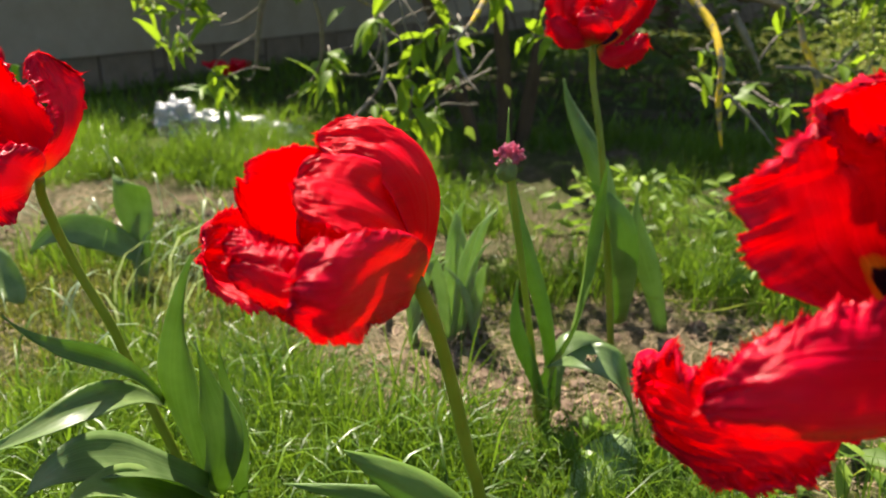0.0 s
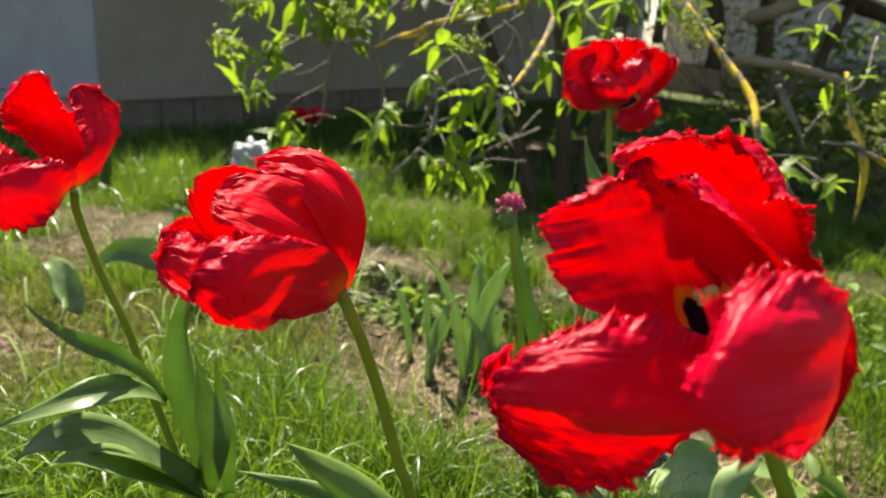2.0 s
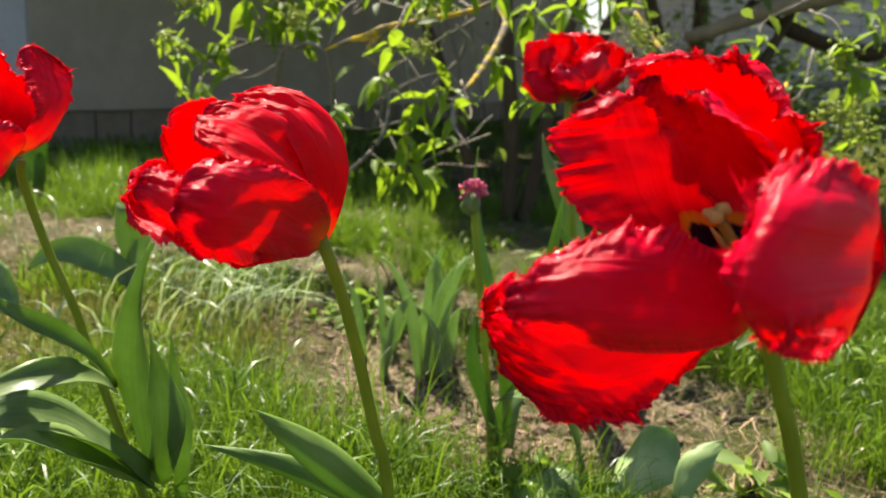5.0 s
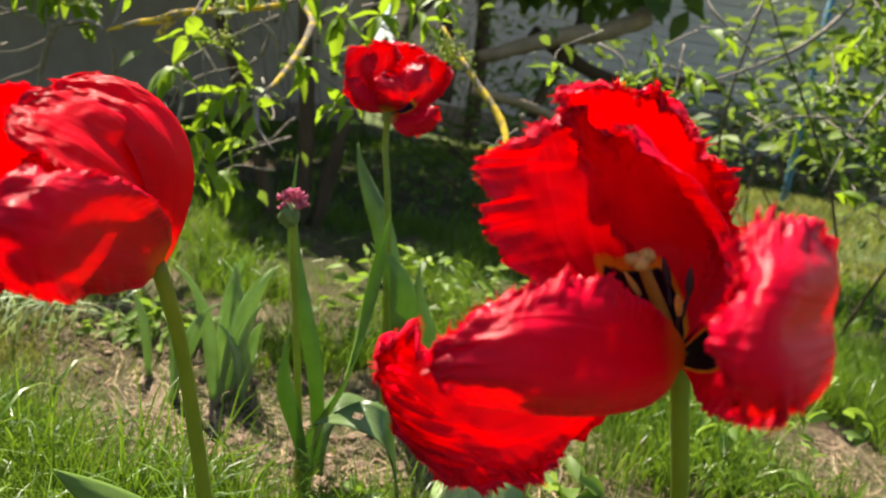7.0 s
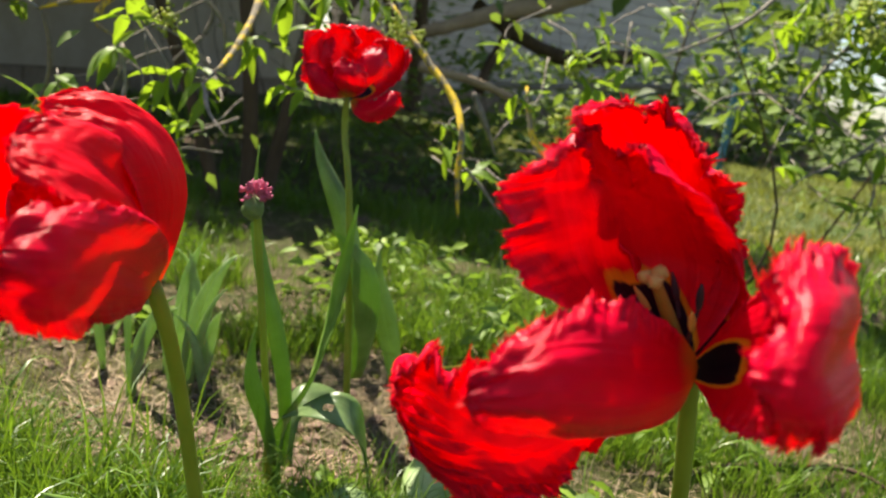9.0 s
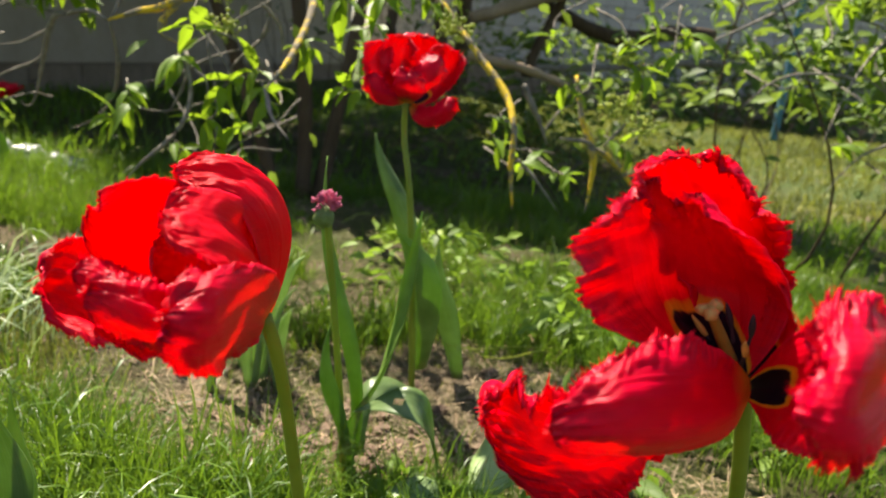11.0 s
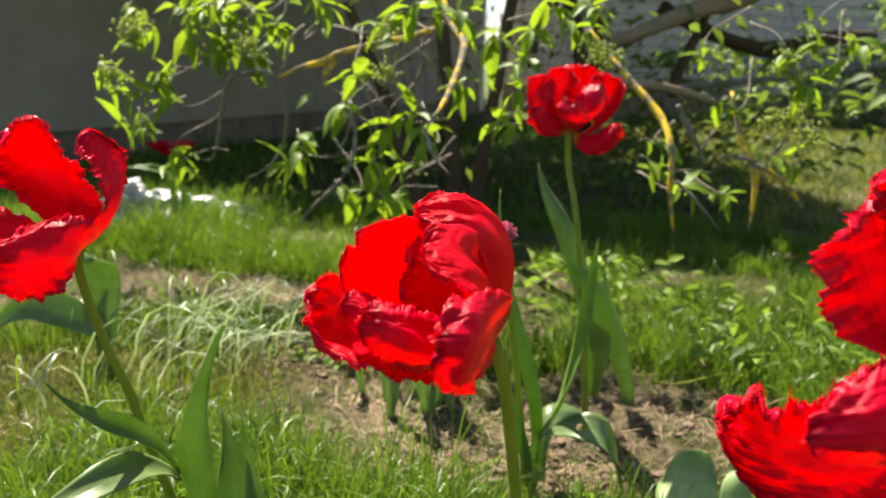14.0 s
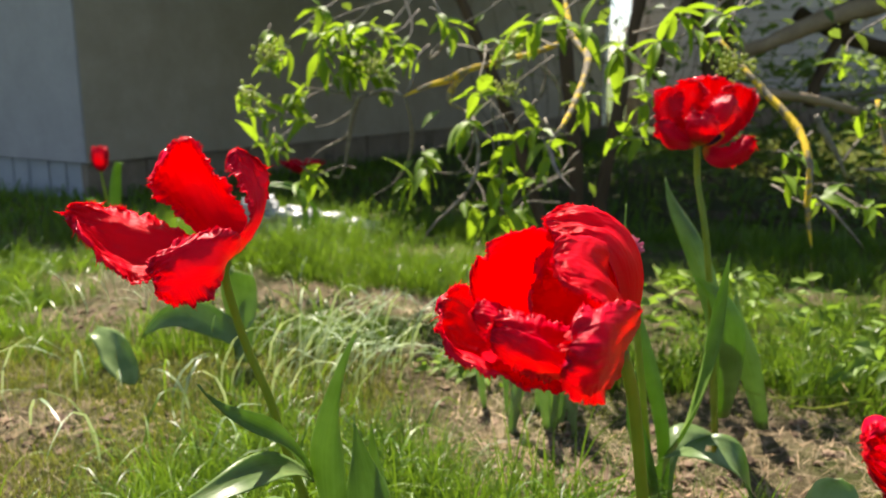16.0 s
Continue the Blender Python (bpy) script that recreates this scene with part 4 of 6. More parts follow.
strap(bud_plant, ((0.132, 0.87, 0.022), (0.119, 0.86, 0.153), (0.089, 0.86, 0.255), (0.075, 0.88, 0.367)), (0.997, 0, 0.071), 0.0105, 71, fold=0.45, twist=0.6, mat=M_LEAF_BRIGHT)
strap(bud_plant, ((0.126, 0.868, -0.012), (0.124, 0.858, 0.058), (0.150, 0.838, 0.132), (0.160, 0.816, 0.196), (0.163, 0.800, 0.262), (0.168, 0.795, 0.334)), (0.998, 0, 0.062), 0.0170, 72, twist=2.9, fold=0.25, mat=M_LEAF_BRIGHT)
strap(bud_plant, ((0.222, 0.82, 0.021), (0.193, 0.79, 0.113), (0.161, 0.8, 0.127), (0.12, 0.82, 0.101)), (-0.136, -0.904, -0.407), 0.0221, 73, fold=0.2, hole=True)
strap(bud_plant, ((0.139, 0.88, 0.017), (0.141, 0.9, 0.08), (0.173, 0.92, 0.092), (0.225, 0.94, 0.06)), (0.289, -0.867, -0.405), 0.0173, 74, fold=0.3)
strap(bud_plant, ((0.124, 0.85, 0.034), (0.103, 0.835, 0.103), (0.09, 0.83, 0.144), (0.09, 0.83, 0.199)), (0.999, 0, 0.05), 0.0100, 75, fold=0.3, mat=M_LEAF_BRIGHT)
leaf_clump = thing("tulip", (-0.55, 1.25, 0), "tulip leaves without a flower, one bent over", "leaves", "")
strap(leaf_clump, ((-0.534, 1.25, 0.015), (-0.538, 1.26, 0.083), (-0.543, 1.26, 0.133), (-0.539, 1.25, 0.181)), (0.98, -0.2, 0.03), 0.036, 81, fold=0.35, blunt=0.93)
strap(leaf_clump, ((-0.529, 1.25, 0.052), (-0.581, 1.23, 0.093), (-0.625, 1.2, 0.109), (-0.668, 1.17, 0.079)), (0.05, -0.5, -0.86), 0.03, 82, fold=0.3)
strap(leaf_clump, ((-0.754, 1.17, 0.085), (-0.714, 1.15, 0.074), (-0.682, 1.13, 0.05), (-0.651, 1.11, 0.022)), (0.85, 0.2, 0.35), 0.03, 83, fold=0.3, blunt=0.3)
strap(leaf_clump, ((-0.536, 1.25, 0.015), (-0.542, 1.26, 0.063), (-0.547, 1.27, 0.09), (-0.524, 1.26, 0.125)), (0.99, 0, 0.05), 0.018, 84, fold=0.4)
narrow_leaf_clump = thing("bulb leaves", (0, 1.12, 0), "clump of narrow upright bulb leaves without flowers", "leaves", "")
strap(narrow_leaf_clump, ((-0.062, 1.13, -0.005), (-0.065, 1.12, 0.061), (-0.07, 1.115, 0.12), (-0.079, 1.11, 0.16)), (0.985, 0.175, 0), 0.0054, 0, fold=0.5, nr=12, nc=5, mat=M_LEAF_PALE)
strap(narrow_leaf_clump, ((-0.098, 1.162, -0.005), (-0.103, 1.152, 0.047), (-0.112, 1.147, 0.093), (-0.129, 1.142, 0.123)), (0.769, 0.64, 0), 0.0081, 1, fold=0.5, nr=12, nc=5, mat=M_LEAF_PALE)
strap(narrow_leaf_clump, ((0.034, 1.122, -0.005), (0.037, 1.112, 0.044), (0.042, 1.107, 0.086), (0.052, 1.102, 0.115)), (0.982, 0.188, 0), 0.0106, 2, fold=0.5, nr=12, nc=5, mat=M_LEAF_PALE)
strap(narrow_leaf_clump, ((-0.016, 1.152, -0.005), (-0.013, 1.142, 0.04), (-0.006, 1.137, 0.08), (0.006, 1.132, 0.106)), (0.935, 0.354, 0), 0.0088, 3, fold=0.5, nr=12, nc=5, mat=M_LEAF_PALE)
strap(narrow_leaf_clump, ((-0.052, 1.073, -0.005), (-0.044, 1.063, 0.056), (-0.03, 1.058, 0.11), (-0.004, 1.053, 0.147)), (0.953, 0.302, 0), 0.0107, 4, fold=0.5, nr=12, nc=5, mat=M_LEAF_PALE)
strap(narrow_leaf_clump, ((0.014, 1.171, -0.005), (0.012, 1.161, 0.068), (0.008, 1.156, 0.135), (0.001, 1.151, 0.18)), (0.997, -0.077, 0), 0.0111, 5, fold=0.5, nr=12, nc=5, mat=M_LEAF_PALE)
strap(narrow_leaf_clump, ((0.041, 1.081, -0.005), (0.033, 1.071, 0.046), (0.019, 1.066, 0.091), (-0.007, 1.061, 0.122)), (0.795, 0.607, 0), 0.0078, 6, fold=0.5, nr=12, nc=5, mat=M_LEAF_PALE)
strap(narrow_leaf_clump, ((0, 1.103, -0.005), (0, 1.093, 0.053), (0.001, 1.088, 0.104), (0.001, 1.083, 0.139)), (0.978, -0.207, 0), 0.0088, 7, fold=0.5, nr=12, nc=5, mat=M_LEAF_PALE)
strap(narrow_leaf_clump, ((-0.007, 1.169, -0.005), (-0.003, 1.159, 0.073), (0.004, 1.154, 0.145), (0.017, 1.149, 0.193)), (0.878, 0.479, 0), 0.0114, 8, fold=0.5, nr=12, nc=5, mat=M_LEAF_PALE)
strap(narrow_leaf_clump, ((0.007, 1.088, -0.005), (0.015, 1.078, 0.075), (0.029, 1.073, 0.147), (0.054, 1.068, 0.196)), (0.844, 0.537, 0), 0.0087, 9, fold=0.5, nr=12, nc=5, mat=M_LEAF_PALE)
strap(narrow_leaf_clump, ((0.014, 1.093, -0.005), (0.021, 1.083, 0.06), (0.034, 1.078, 0.118), (0.057, 1.073, 0.157)), (0.955, -0.297, 0), 0.0054, 10, fold=0.5, nr=12, nc=5, mat=M_LEAF_PALE)
strap(narrow_leaf_clump, ((0.037, 1.179, -0.005), (0.028, 1.169, 0.068), (0.012, 1.164, 0.135), (-0.017, 1.159, 0.18)), (0.992, -0.125, 0), 0.0060, 11, fold=0.5, nr=12, nc=5, mat=M_LEAF_PALE)
strap(narrow_leaf_clump, ((-0.053, 1.155, -0.005), (-0.046, 1.145, 0.04), (-0.031, 1.14, 0.078), (-0.005, 1.135, 0.104)), (0.987, 0.16, 0), 0.0053, 12, fold=0.5, nr=12, nc=5, mat=M_LEAF_PALE)
strap(narrow_leaf_clump, ((0.015, 1.106, -0.005), (0.023, 1.096, 0.075), (0.038, 1.091, 0.149), (0.064, 1.086, 0.198)), (1, 0.008, 0), 0.0115, 13, fold=0.5, nr=12, nc=5, mat=M_LEAF_PALE)
strap(narrow_leaf_clump, ((-0.05, 1.078, -0.005), (-0.048, 1.068, 0.039), (-0.044, 1.063, 0.077), (-0.037, 1.058, 0.103)), (0.912, -0.411, 0), 0.0077, 14, fold=0.5, nr=12, nc=5, mat=M_LEAF_PALE)
strap(narrow_leaf_clump, ((-0.002, 1.087, -0.005), (-0.011, 1.077, 0.071), (-0.03, 1.072, 0.14), (-0.062, 1.067, 0.187)), (0.966, -0.258, 0), 0.0112, 15, fold=0.5, nr=12, nc=5, mat=M_LEAF_PALE)
tulip_far = thing("tulip", (-1.3, 2.15, 0), "small closed red tulip with broad leaves near the house", "tulip", "red tulips")
petal(tulip_far, ((-1.325, 2.14, 0.23), (-1.307, 2.148, 0.25), (-1.302, 2.15, 0.28), (-1.308, 2.147, 0.305)), (-0.389, 0.921, 0), 0.024, 0.9, 0.08, 90, nr=14, nc=11, fringe=0.6, mats=[M_PETAL_FAR, M_PETAL_OUT])
petal(tulip_far, ((-1.325, 2.14, 0.23), (-1.333, 2.158, 0.25), (-1.335, 2.163, 0.28), (-1.332, 2.157, 0.305)), (-0.921, -0.389, 0), 0.024, 0.9, 0.08, 91, nr=14, nc=11, fringe=0.6, mats=[M_PETAL_FAR, M_PETAL_OUT])
petal(tulip_far, ((-1.325, 2.14, 0.23), (-1.343, 2.132, 0.25), (-1.348, 2.13, 0.28), (-1.342, 2.133, 0.305)), (0.389, -0.921, 0), 0.024, 0.9, 0.08, 92, nr=14, nc=11, fringe=0.6, mats=[M_PETAL_FAR, M_PETAL_OUT])
petal(tulip_far, ((-1.325, 2.14, 0.23), (-1.317, 2.122, 0.25), (-1.315, 2.117, 0.28), (-1.318, 2.123, 0.305)), (0.921, 0.389, 0), 0.024, 0.9, 0.08, 93, nr=14, nc=11, fringe=0.6, mats=[M_PETAL_FAR, M_PETAL_OUT])
stalk(tulip_far, ((-1.325, 2.14, 0.23), (-1.315, 2.14, 0.15), (-1.305, 2.145, 0.07), (-1.3, 2.15, -0.01)), [0.0035, 0.004])
strap(tulip_far, ((-1.3, 2.15, 0), (-1.33, 2.13, 0.05), (-1.37, 2.12, 0.09), (-1.44, 2.1, 0.1)), (0.9, 0.4, 0), 0.018, 95, fold=0.4, mat=M_LEAF_BRIGHT)
strap(tulip_far, ((-1.3, 2.15, 0), (-1.285, 2.13, 0.13), (-1.265, 2.12, 0.234), (-1.23, 2.1, 0.26)), (0.9, 0.4, 0), 0.018, 96, fold=0.4, mat=M_LEAF_BRIGHT)
strap(tulip_far, ((-1.3, 2.15, 0), (-1.315, 2.13, 0.075), (-1.335, 2.12, 0.135), (-1.37, 2.1, 0.15)), (0.9, 0.4, 0), 0.018, 97, fold=0.4, mat=M_LEAF_BRIGHT)
strap(tulip_far, ((-1.3, 2.15, 0), (-1.294, 2.13, 0.06), (-1.286, 2.12, 0.108), (-1.272, 2.1, 0.12)), (0.9, 0.4, 0), 0.018, 98, fold=0.4, mat=M_LEAF_BRIGHT)
tulip_shaded = thing("tulip", (-1.12, 3.36, -0.07), "low dark red tulip in the shade of the house", "tulip", "red tulips")
petal(tulip_shaded, ((-1.12, 3.36, 0.087), (-1.08, 3.36, 0.102), (-1.045, 3.36, 0.122), (-1.02, 3.36, 0.142)), (0, 1, 0), 0.045, 0.7, 0.1, 110, nr=14, nc=11, fringe=0.6, mats=[M_PETAL_FAR, M_PETAL_OUT])
petal(tulip_shaded, ((-1.12, 3.36, 0.087), (-1.108, 3.398, 0.102), (-1.097, 3.431, 0.122), (-1.089, 3.455, 0.142)), (-0.951, 0.309, 0), 0.045, 0.7, 0.1, 111, nr=14, nc=11, fringe=0.6, mats=[M_PETAL_FAR, M_PETAL_OUT])
petal(tulip_shaded, ((-1.12, 3.36, 0.087), (-1.152, 3.384, 0.102), (-1.181, 3.404, 0.122), (-1.201, 3.419, 0.142)), (-0.588, -0.809, 0), 0.045, 0.7, 0.1, 112, nr=14, nc=11, fringe=0.6, mats=[M_PETAL_FAR, M_PETAL_OUT])
petal(tulip_shaded, ((-1.12, 3.36, 0.087), (-1.152, 3.336, 0.102), (-1.181, 3.316, 0.122), (-1.201, 3.301, 0.142)), (0.588, -0.809, 0), 0.045, 0.7, 0.1, 113, nr=14, nc=11, fringe=0.6, mats=[M_PETAL_FAR, M_PETAL_OUT])
petal(tulip_shaded, ((-1.12, 3.36, 0.087), (-1.108, 3.322, 0.102), (-1.097, 3.289, 0.122), (-1.089, 3.265, 0.142)), (0.951, 0.309, 0), 0.045, 0.7, 0.1, 114, nr=14, nc=11, fringe=0.6, mats=[M_PETAL_FAR, M_PETAL_OUT])
stalk(tulip_shaded, ((-1.12, 3.36, 0.087), (-1.12, 3.36, 0.027), (-1.12, 3.36, -0.033), (-1.12, 3.36, -0.103)), [0.004, 0.004])
bag = thing("plastic_bag", (-0.90, 2.38, 0), "crumpled white plastic bag lying in the grass", "bag")
part("sheet", merged([lump((-0.935, 2.38, 0.070), (0.060, 0.055, 0.062), 4, 0.7, 4, 1.3), lump((-0.85, 2.41, 0.050), (0.100, 0.06, 0.045), 9, 0.6, 4, 1.5), lump((-0.74, 2.44, 0.035), (0.11, 0.05, 0.036), 12, 0.6, 4, 1.5), lump((-0.64, 2.45, 0.025), (0.09, 0.045, 0.030), 14, 0.6, 4, 1.5)]), M_BAG, bag)
bent_leaves = thing("bulb leaves", (-0.76, 2.28, 0), "yellow-green bulb leaves bent over beside the plastic bag", "leaves", "")
strap(bent_leaves, ((-0.754, 2.28, -0.024), (-0.764, 2.28, 0.119), (-0.792, 2.26, 0.182), (-0.885, 2.22, 0.187)), (0.579, -0.463, -0.671), 0.0216, 85, fold=0.4, mat=M_LEAF_BRIGHT)
strap(bent_leaves, ((-0.755, 2.3, -0.028), (-0.74, 2.31, 0.093), (-0.77, 2.3, 0.156), (-0.863, 2.27, 0.196)), (0.636, -0.438, -0.636), 0.0228, 86, fold=0.4, mat=M_LEAF_BRIGHT)


def heart(tulip, base, tip, scale=1.0):
    """Pistil with a three-lobed stigma and six dark stamens, at the base of the petals."""
    b, top = Vector(base), Vector(tip)
    ax = (top - b).normalized()
    side = ax.cross(Vector((0, 0, 1))).normalized()
    other = ax.cross(side)
    st = part("pistil", tube([b, b.lerp(top, 0.33), b.lerp(top, 0.66), top], [0.0025 * scale, 0.0024 * scale, 0.0019 * scale], 10, 10), M_STYLE, tulip)
    for i in range(3):
        w = 2 * math.pi * i / 3 + 0.4
        d = side * math.cos(w) + other * math.sin(w)
        lobe = lump(top + d * 0.0026 * scale + ax * 0.0014 * scale, (0.0028 * scale, 0.0026 * scale, 0.0024 * scale), i, 0.4)
        part("stigma", lobe, M_STIGMA, st, "cream stigma lobe")
    for i in range(6):
        w = 2 * math.pi * i / 6
        d = side * math.cos(w) + other * math.sin(w)
        p0, p1 = b + d * 0.004 * scale, b + d * 0.010 * scale + ax * 0.010 * scale
        sm = part("stamen", tube([p0, p0.lerp(p1, 0.33), p0.lerp(p1, 0.66), p1], [0.0009 * scale, 0.0006 * scale], 6, 5), M_ANTHER, tulip)
        p2 = p1 + (ax * 0.9 + d * 0.35).normalized() * 0.010 * scale
        part("anther", tube([p1, p1.lerp(p2, 0.33), p1.lerp(p2, 0.66), p2], [0.0009 * scale, 0.0014 * scale, 0.0012 * scale, 0.0004 * scale], 7, 8, 0.3), M_POLLEN if i % 3 == 0 else M_ANTHER, sm)


heart(tulip_open, HEART_OPEN[0], HEART_OPEN[1], 1.05)
heart(tulip_left, HEART_LEFT[0], HEART_LEFT[1], 0.75)
heart(tulip_back, HEART_BACK[0], HEART_BACK[1], 0.9)

# withered bud on the short plant
BUD = Vector((0.076, 0.836, 0.322))
head = part("bud_head", lump(BUD + Vector((-0.001, 0, -0.010)), (0.0100, 0.0095, 0.0120), 3, 0.30, 3, 1.6), M_SEPAL, bud_plant, "pale green swollen bud")
rw = random.Random(11)
for i in range(60):
    d = Vector((rw.uniform(-1, 1), rw.uniform(-1, 1), rw.uniform(-0.1, 1.1))).normalized()
    p = BUD + Vector((0.001, 0, 0.002)) + d * rw.uniform(0.003, 0.010)
    q = p + (d + Vector((rw.uniform(-0.6, 0.6), rw.uniform(-0.6, 0.6), rw.uniform(-0.3, 0.5)))).normalized() * rw.uniform(0.005, 0.010)
    side = d.cross(Vector((rw.random(), rw.random(), rw.random()))).normalized()
    strap(head, [p, p.lerp(q, 0.33) + d * 0.001, p.lerp(q, 0.66) + d * 0.0015, q], side, rw.uniform(0.0018, 0.0038), i, 0.8, rw.uniform(-1, 1), "withered_petal", M_WITHER, 7, 5, 0.5, 0.5)

# ---- small helpers for leaves of shrubs ----
def leaf_mesh(name, length, width, droop, fold, material, curl=0.0, nr=7):
    """A pointed oval leaf with a folded midrib, from the origin along +y."""
    bm = bmesh.new()
    lay = bm.loops.layers.uv.new("UVMap")
    grid = []
    for i in range(nr):
        s = i / (nr - 1)
        w = width * 0.5 * (math.sin(math.pi * s ** 0.8) ** 0.9) * (1 - 0.25 * s) + 0.0006
        y, z = length * s, -droop * length * s * s
        row = []
        for u in (-1, -0.5, 0, 0.5, 1):
            ser = 1 + 0.07 * ((i % 2) * 2 - 1) if abs(u) == 1 and 0 < i < nr - 1 else 1
            row.append(bm.verts.new((u * w * ser, y, z + fold * w * abs(u) + curl * w * math.sin(s * 6 + u * 2))))
        grid.append(row)
    for i in range(nr - 1):
        for j in range(4):
            f = bm.faces.new((grid[i][j], grid[i][j + 1], grid[i + 1][j + 1], grid[i + 1][j]))
            for lp, (a, b) in zip(f.loops, ((i, j), (i, j + 1), (i + 1, j + 1), (i + 1, j))):
                lp[lay].uv = (b / 4, a / (nr - 1))
    me = bpy.data.meshes.new(name)
    bm.to_mesh(me)
    bm.free()
    me.materials.append(material)
    for p in me.polygons:
        p.use_smooth = True
    return me


LEAVES = [leaf_mesh("leaf", ln, ln * w, d, f, M_BUSH, c) for ln, w, d, f, c in
          ((0.070, 0.36, 0.25, 0.45, 0.1), (0.062, 0.40, 0.45, 0.35, 0.2), (0.054, 0.38, 0.15, 0.6, 0.0), (0.078, 0.33, 0.55, 0.4, 0.15), (0.042, 0.42, 0.3, 0.5, 0.1))]


def leaf_pose(p, out, roll, scale):
    y = out.normalized()
    x = y.cross(Vector((0, 0, 1)))
    x = x.normalized() if x.length > 1e-3 else Vector((1, 0, 0))
    z = x.cross(y)
    m = Matrix((x, y, z)).transposed().to_4x4()
    return Matrix.Translation(p) @ m @ Matrix.Rotation(roll, 4, 'Y') @ Matrix.Scale(scale, 4)


def joined_leaves(name, placed, material, parent, length=0.055, width=0.40, label=""):
    """Many leaves in one mesh: each an oval of four faces folded on its midrib. placed: matrices."""
    k = np.array([(0, 0, 0), (-0.5, 0.38, 0.12), (0, 0.42, 0), (0.5, 0.38, 0.12), (-0.36, 0.7, 0.04), (0, 0.74, -0.08), (0.36, 0.7, 0.04), (0, 1, -0.28)])
    k = k * (length * width, length, length * 0.6)
    fs = ((0, 2, 1), (0, 3, 2), (1, 2, 5, 4), (2, 3, 6, 5), (4, 5, 7), (5, 6, 7))
    vs, faces = [], []
    for m in placed:
        o = len(vs)
        a = np.array(m)
        vs.extend((k @ a[:3, :3].T + a[:3, 3]).tolist())
        faces.extend(tuple(o + i for i in f) for f in fs)
    me = bpy.data.meshes.new(name)
    me.from_pydata(vs, [], faces)
    me.materials.append(material)
    for p in me.polygons:
        p.use_smooth = True
    ob = new(name, me)
    if parent is not None:
        ob.parent = parent
        ob.matrix_parent_inverse = Matrix.Translation(-parent.location)
    tagged(ob, label, kind="stuff")
    return ob


# ---- bush with lichen-covered branches ----
bush = thing("bush", (0.06, 2.5, -0.02), "leafing shrub with lichen-covered branches and fresh green leaves", "bush")
part("trunk", tube(((0.06, 2.5, -0.1), (0.05, 2.48, 0.3), (0.0, 2.42, 0.7), (-0.03, 2.4, 1.4)), [0.026, 0.022, 0.018], 10, 14, 0.3), M_BARK_DARK, bush)
part("trunk", tube(((0.10, 2.52, -0.1), (0.16, 2.5, 0.3), (0.22, 2.5, 0.7), (0.35, 2.45, 1.4)), [0.024, 0.02, 0.016], 10, 14, 0.3), M_BARK_DARK, bush)
part("trunk", tube(((0.0, 2.5, -0.1), (-0.12, 2.45, 0.3), (-0.28, 2.35, 0.7), (-0.5, 2.2, 1.2)), [0.02, 0.017, 0.012], 9, 14, 0.3), M_BARK_DARK, bush)
part("branch", tube(((0.013, 1.75, 0.586), (-0.045, 1.72, 0.558), (-0.186, 1.66, 0.519), (-0.229, 1.66, 0.498), (-0.275, 1.68, 0.485), (-0.332, 1.7, 0.463)), [0.0036, 0.006, 0.006, 0.007, 0.006, 0.0018], 7, 24, 0.35, 3), M_LICHEN, bush)
part("branch", tube(((-0.186, 1.66, 0.519), (-0.219, 1.66, 0.483), (-0.226, 1.66, 0.456), (-0.193, 1.66, 0.435)), [0.0036, 0.006, 0.007, 0.005, 0.0015], 7, 16, 0.35, 4), M_LICHEN, bush)
part("branch", tube(((-0.003, 1.9, 0.709), (0.02, 1.75, 0.593), (0.053, 1.65, 0.538), (0.022, 1.5, 0.445), (-0.017, 1.4, 0.387)), [0.0042, 0.007, 0.008, 0.006, 0.0018], 7, 20, 0.35, 5), M_LICHEN, bush)
part("branch", tube(((-0.017, 1.4, 0.387), (-0.009, 1.37, 0.369), (-0.001, 1.34, 0.351), (0.029, 1.3, 0.322)), [0.0027, 0.0045, 0.003, 0.0009], 7, 16, 0.35, 6), M_BARK, bush)
part("branch", tube(((-0.328, 1.7, 0.46), (-0.329, 1.78, 0.365), (-0.369, 1.85, 0.277), (-0.458, 1.92, 0.216)), [0.0027, 0.0045, 0.004, 0.002, 0.0006], 7, 16, 0.35, 7), M_BARK, bush)
part("branch", tube(((-0.29, 1.75, 0.346), (-0.211, 1.75, 0.37), (-0.161, 1.75, 0.402), (-0.088, 1.75, 0.434)), [0.0012, 0.002, 0.004, 0.0012], 7, 16, 0.35, 8), M_BARK, bush)
part("branch", tube(((-0.439, 1.8, 0.463), (-0.486, 1.85, 0.405), (-0.52, 1.9, 0.294), (-0.554, 1.9, 0.267)), [0.0042, 0.007, 0.005, 0.002, 0.0006], 7, 16, 0.35, 9), M_BARK, bush)
part("branch", tube(((-0.332, 1.7, 0.463), (-0.384, 1.75, 0.476), (-0.421, 1.8, 0.468), (-0.439, 1.8, 0.463)), [0.0036, 0.006, 0.005, 0.0015], 7, 16, 0.35, 10), M_BARK, bush)
part("branch", tube(((-0.439, 1.8, 0.463), (-0.516, 1.85, 0.468), (-0.564, 1.85, 0.474), (-0.614, 1.85, 0.483)), [0.0024, 0.004, 0.002, 0.0006], 7, 16, 0.35, 11), M_BARK, bush)
part("branch", tube(((-0.475, 1.86, 0.434), (-0.516, 1.86, 0.407), (-0.543, 1.86, 0.394), (-0.584, 1.86, 0.386)), [0.0024, 0.004, 0.002, 0.0006], 7, 16, 0.35, 12), M_BARK, bush)
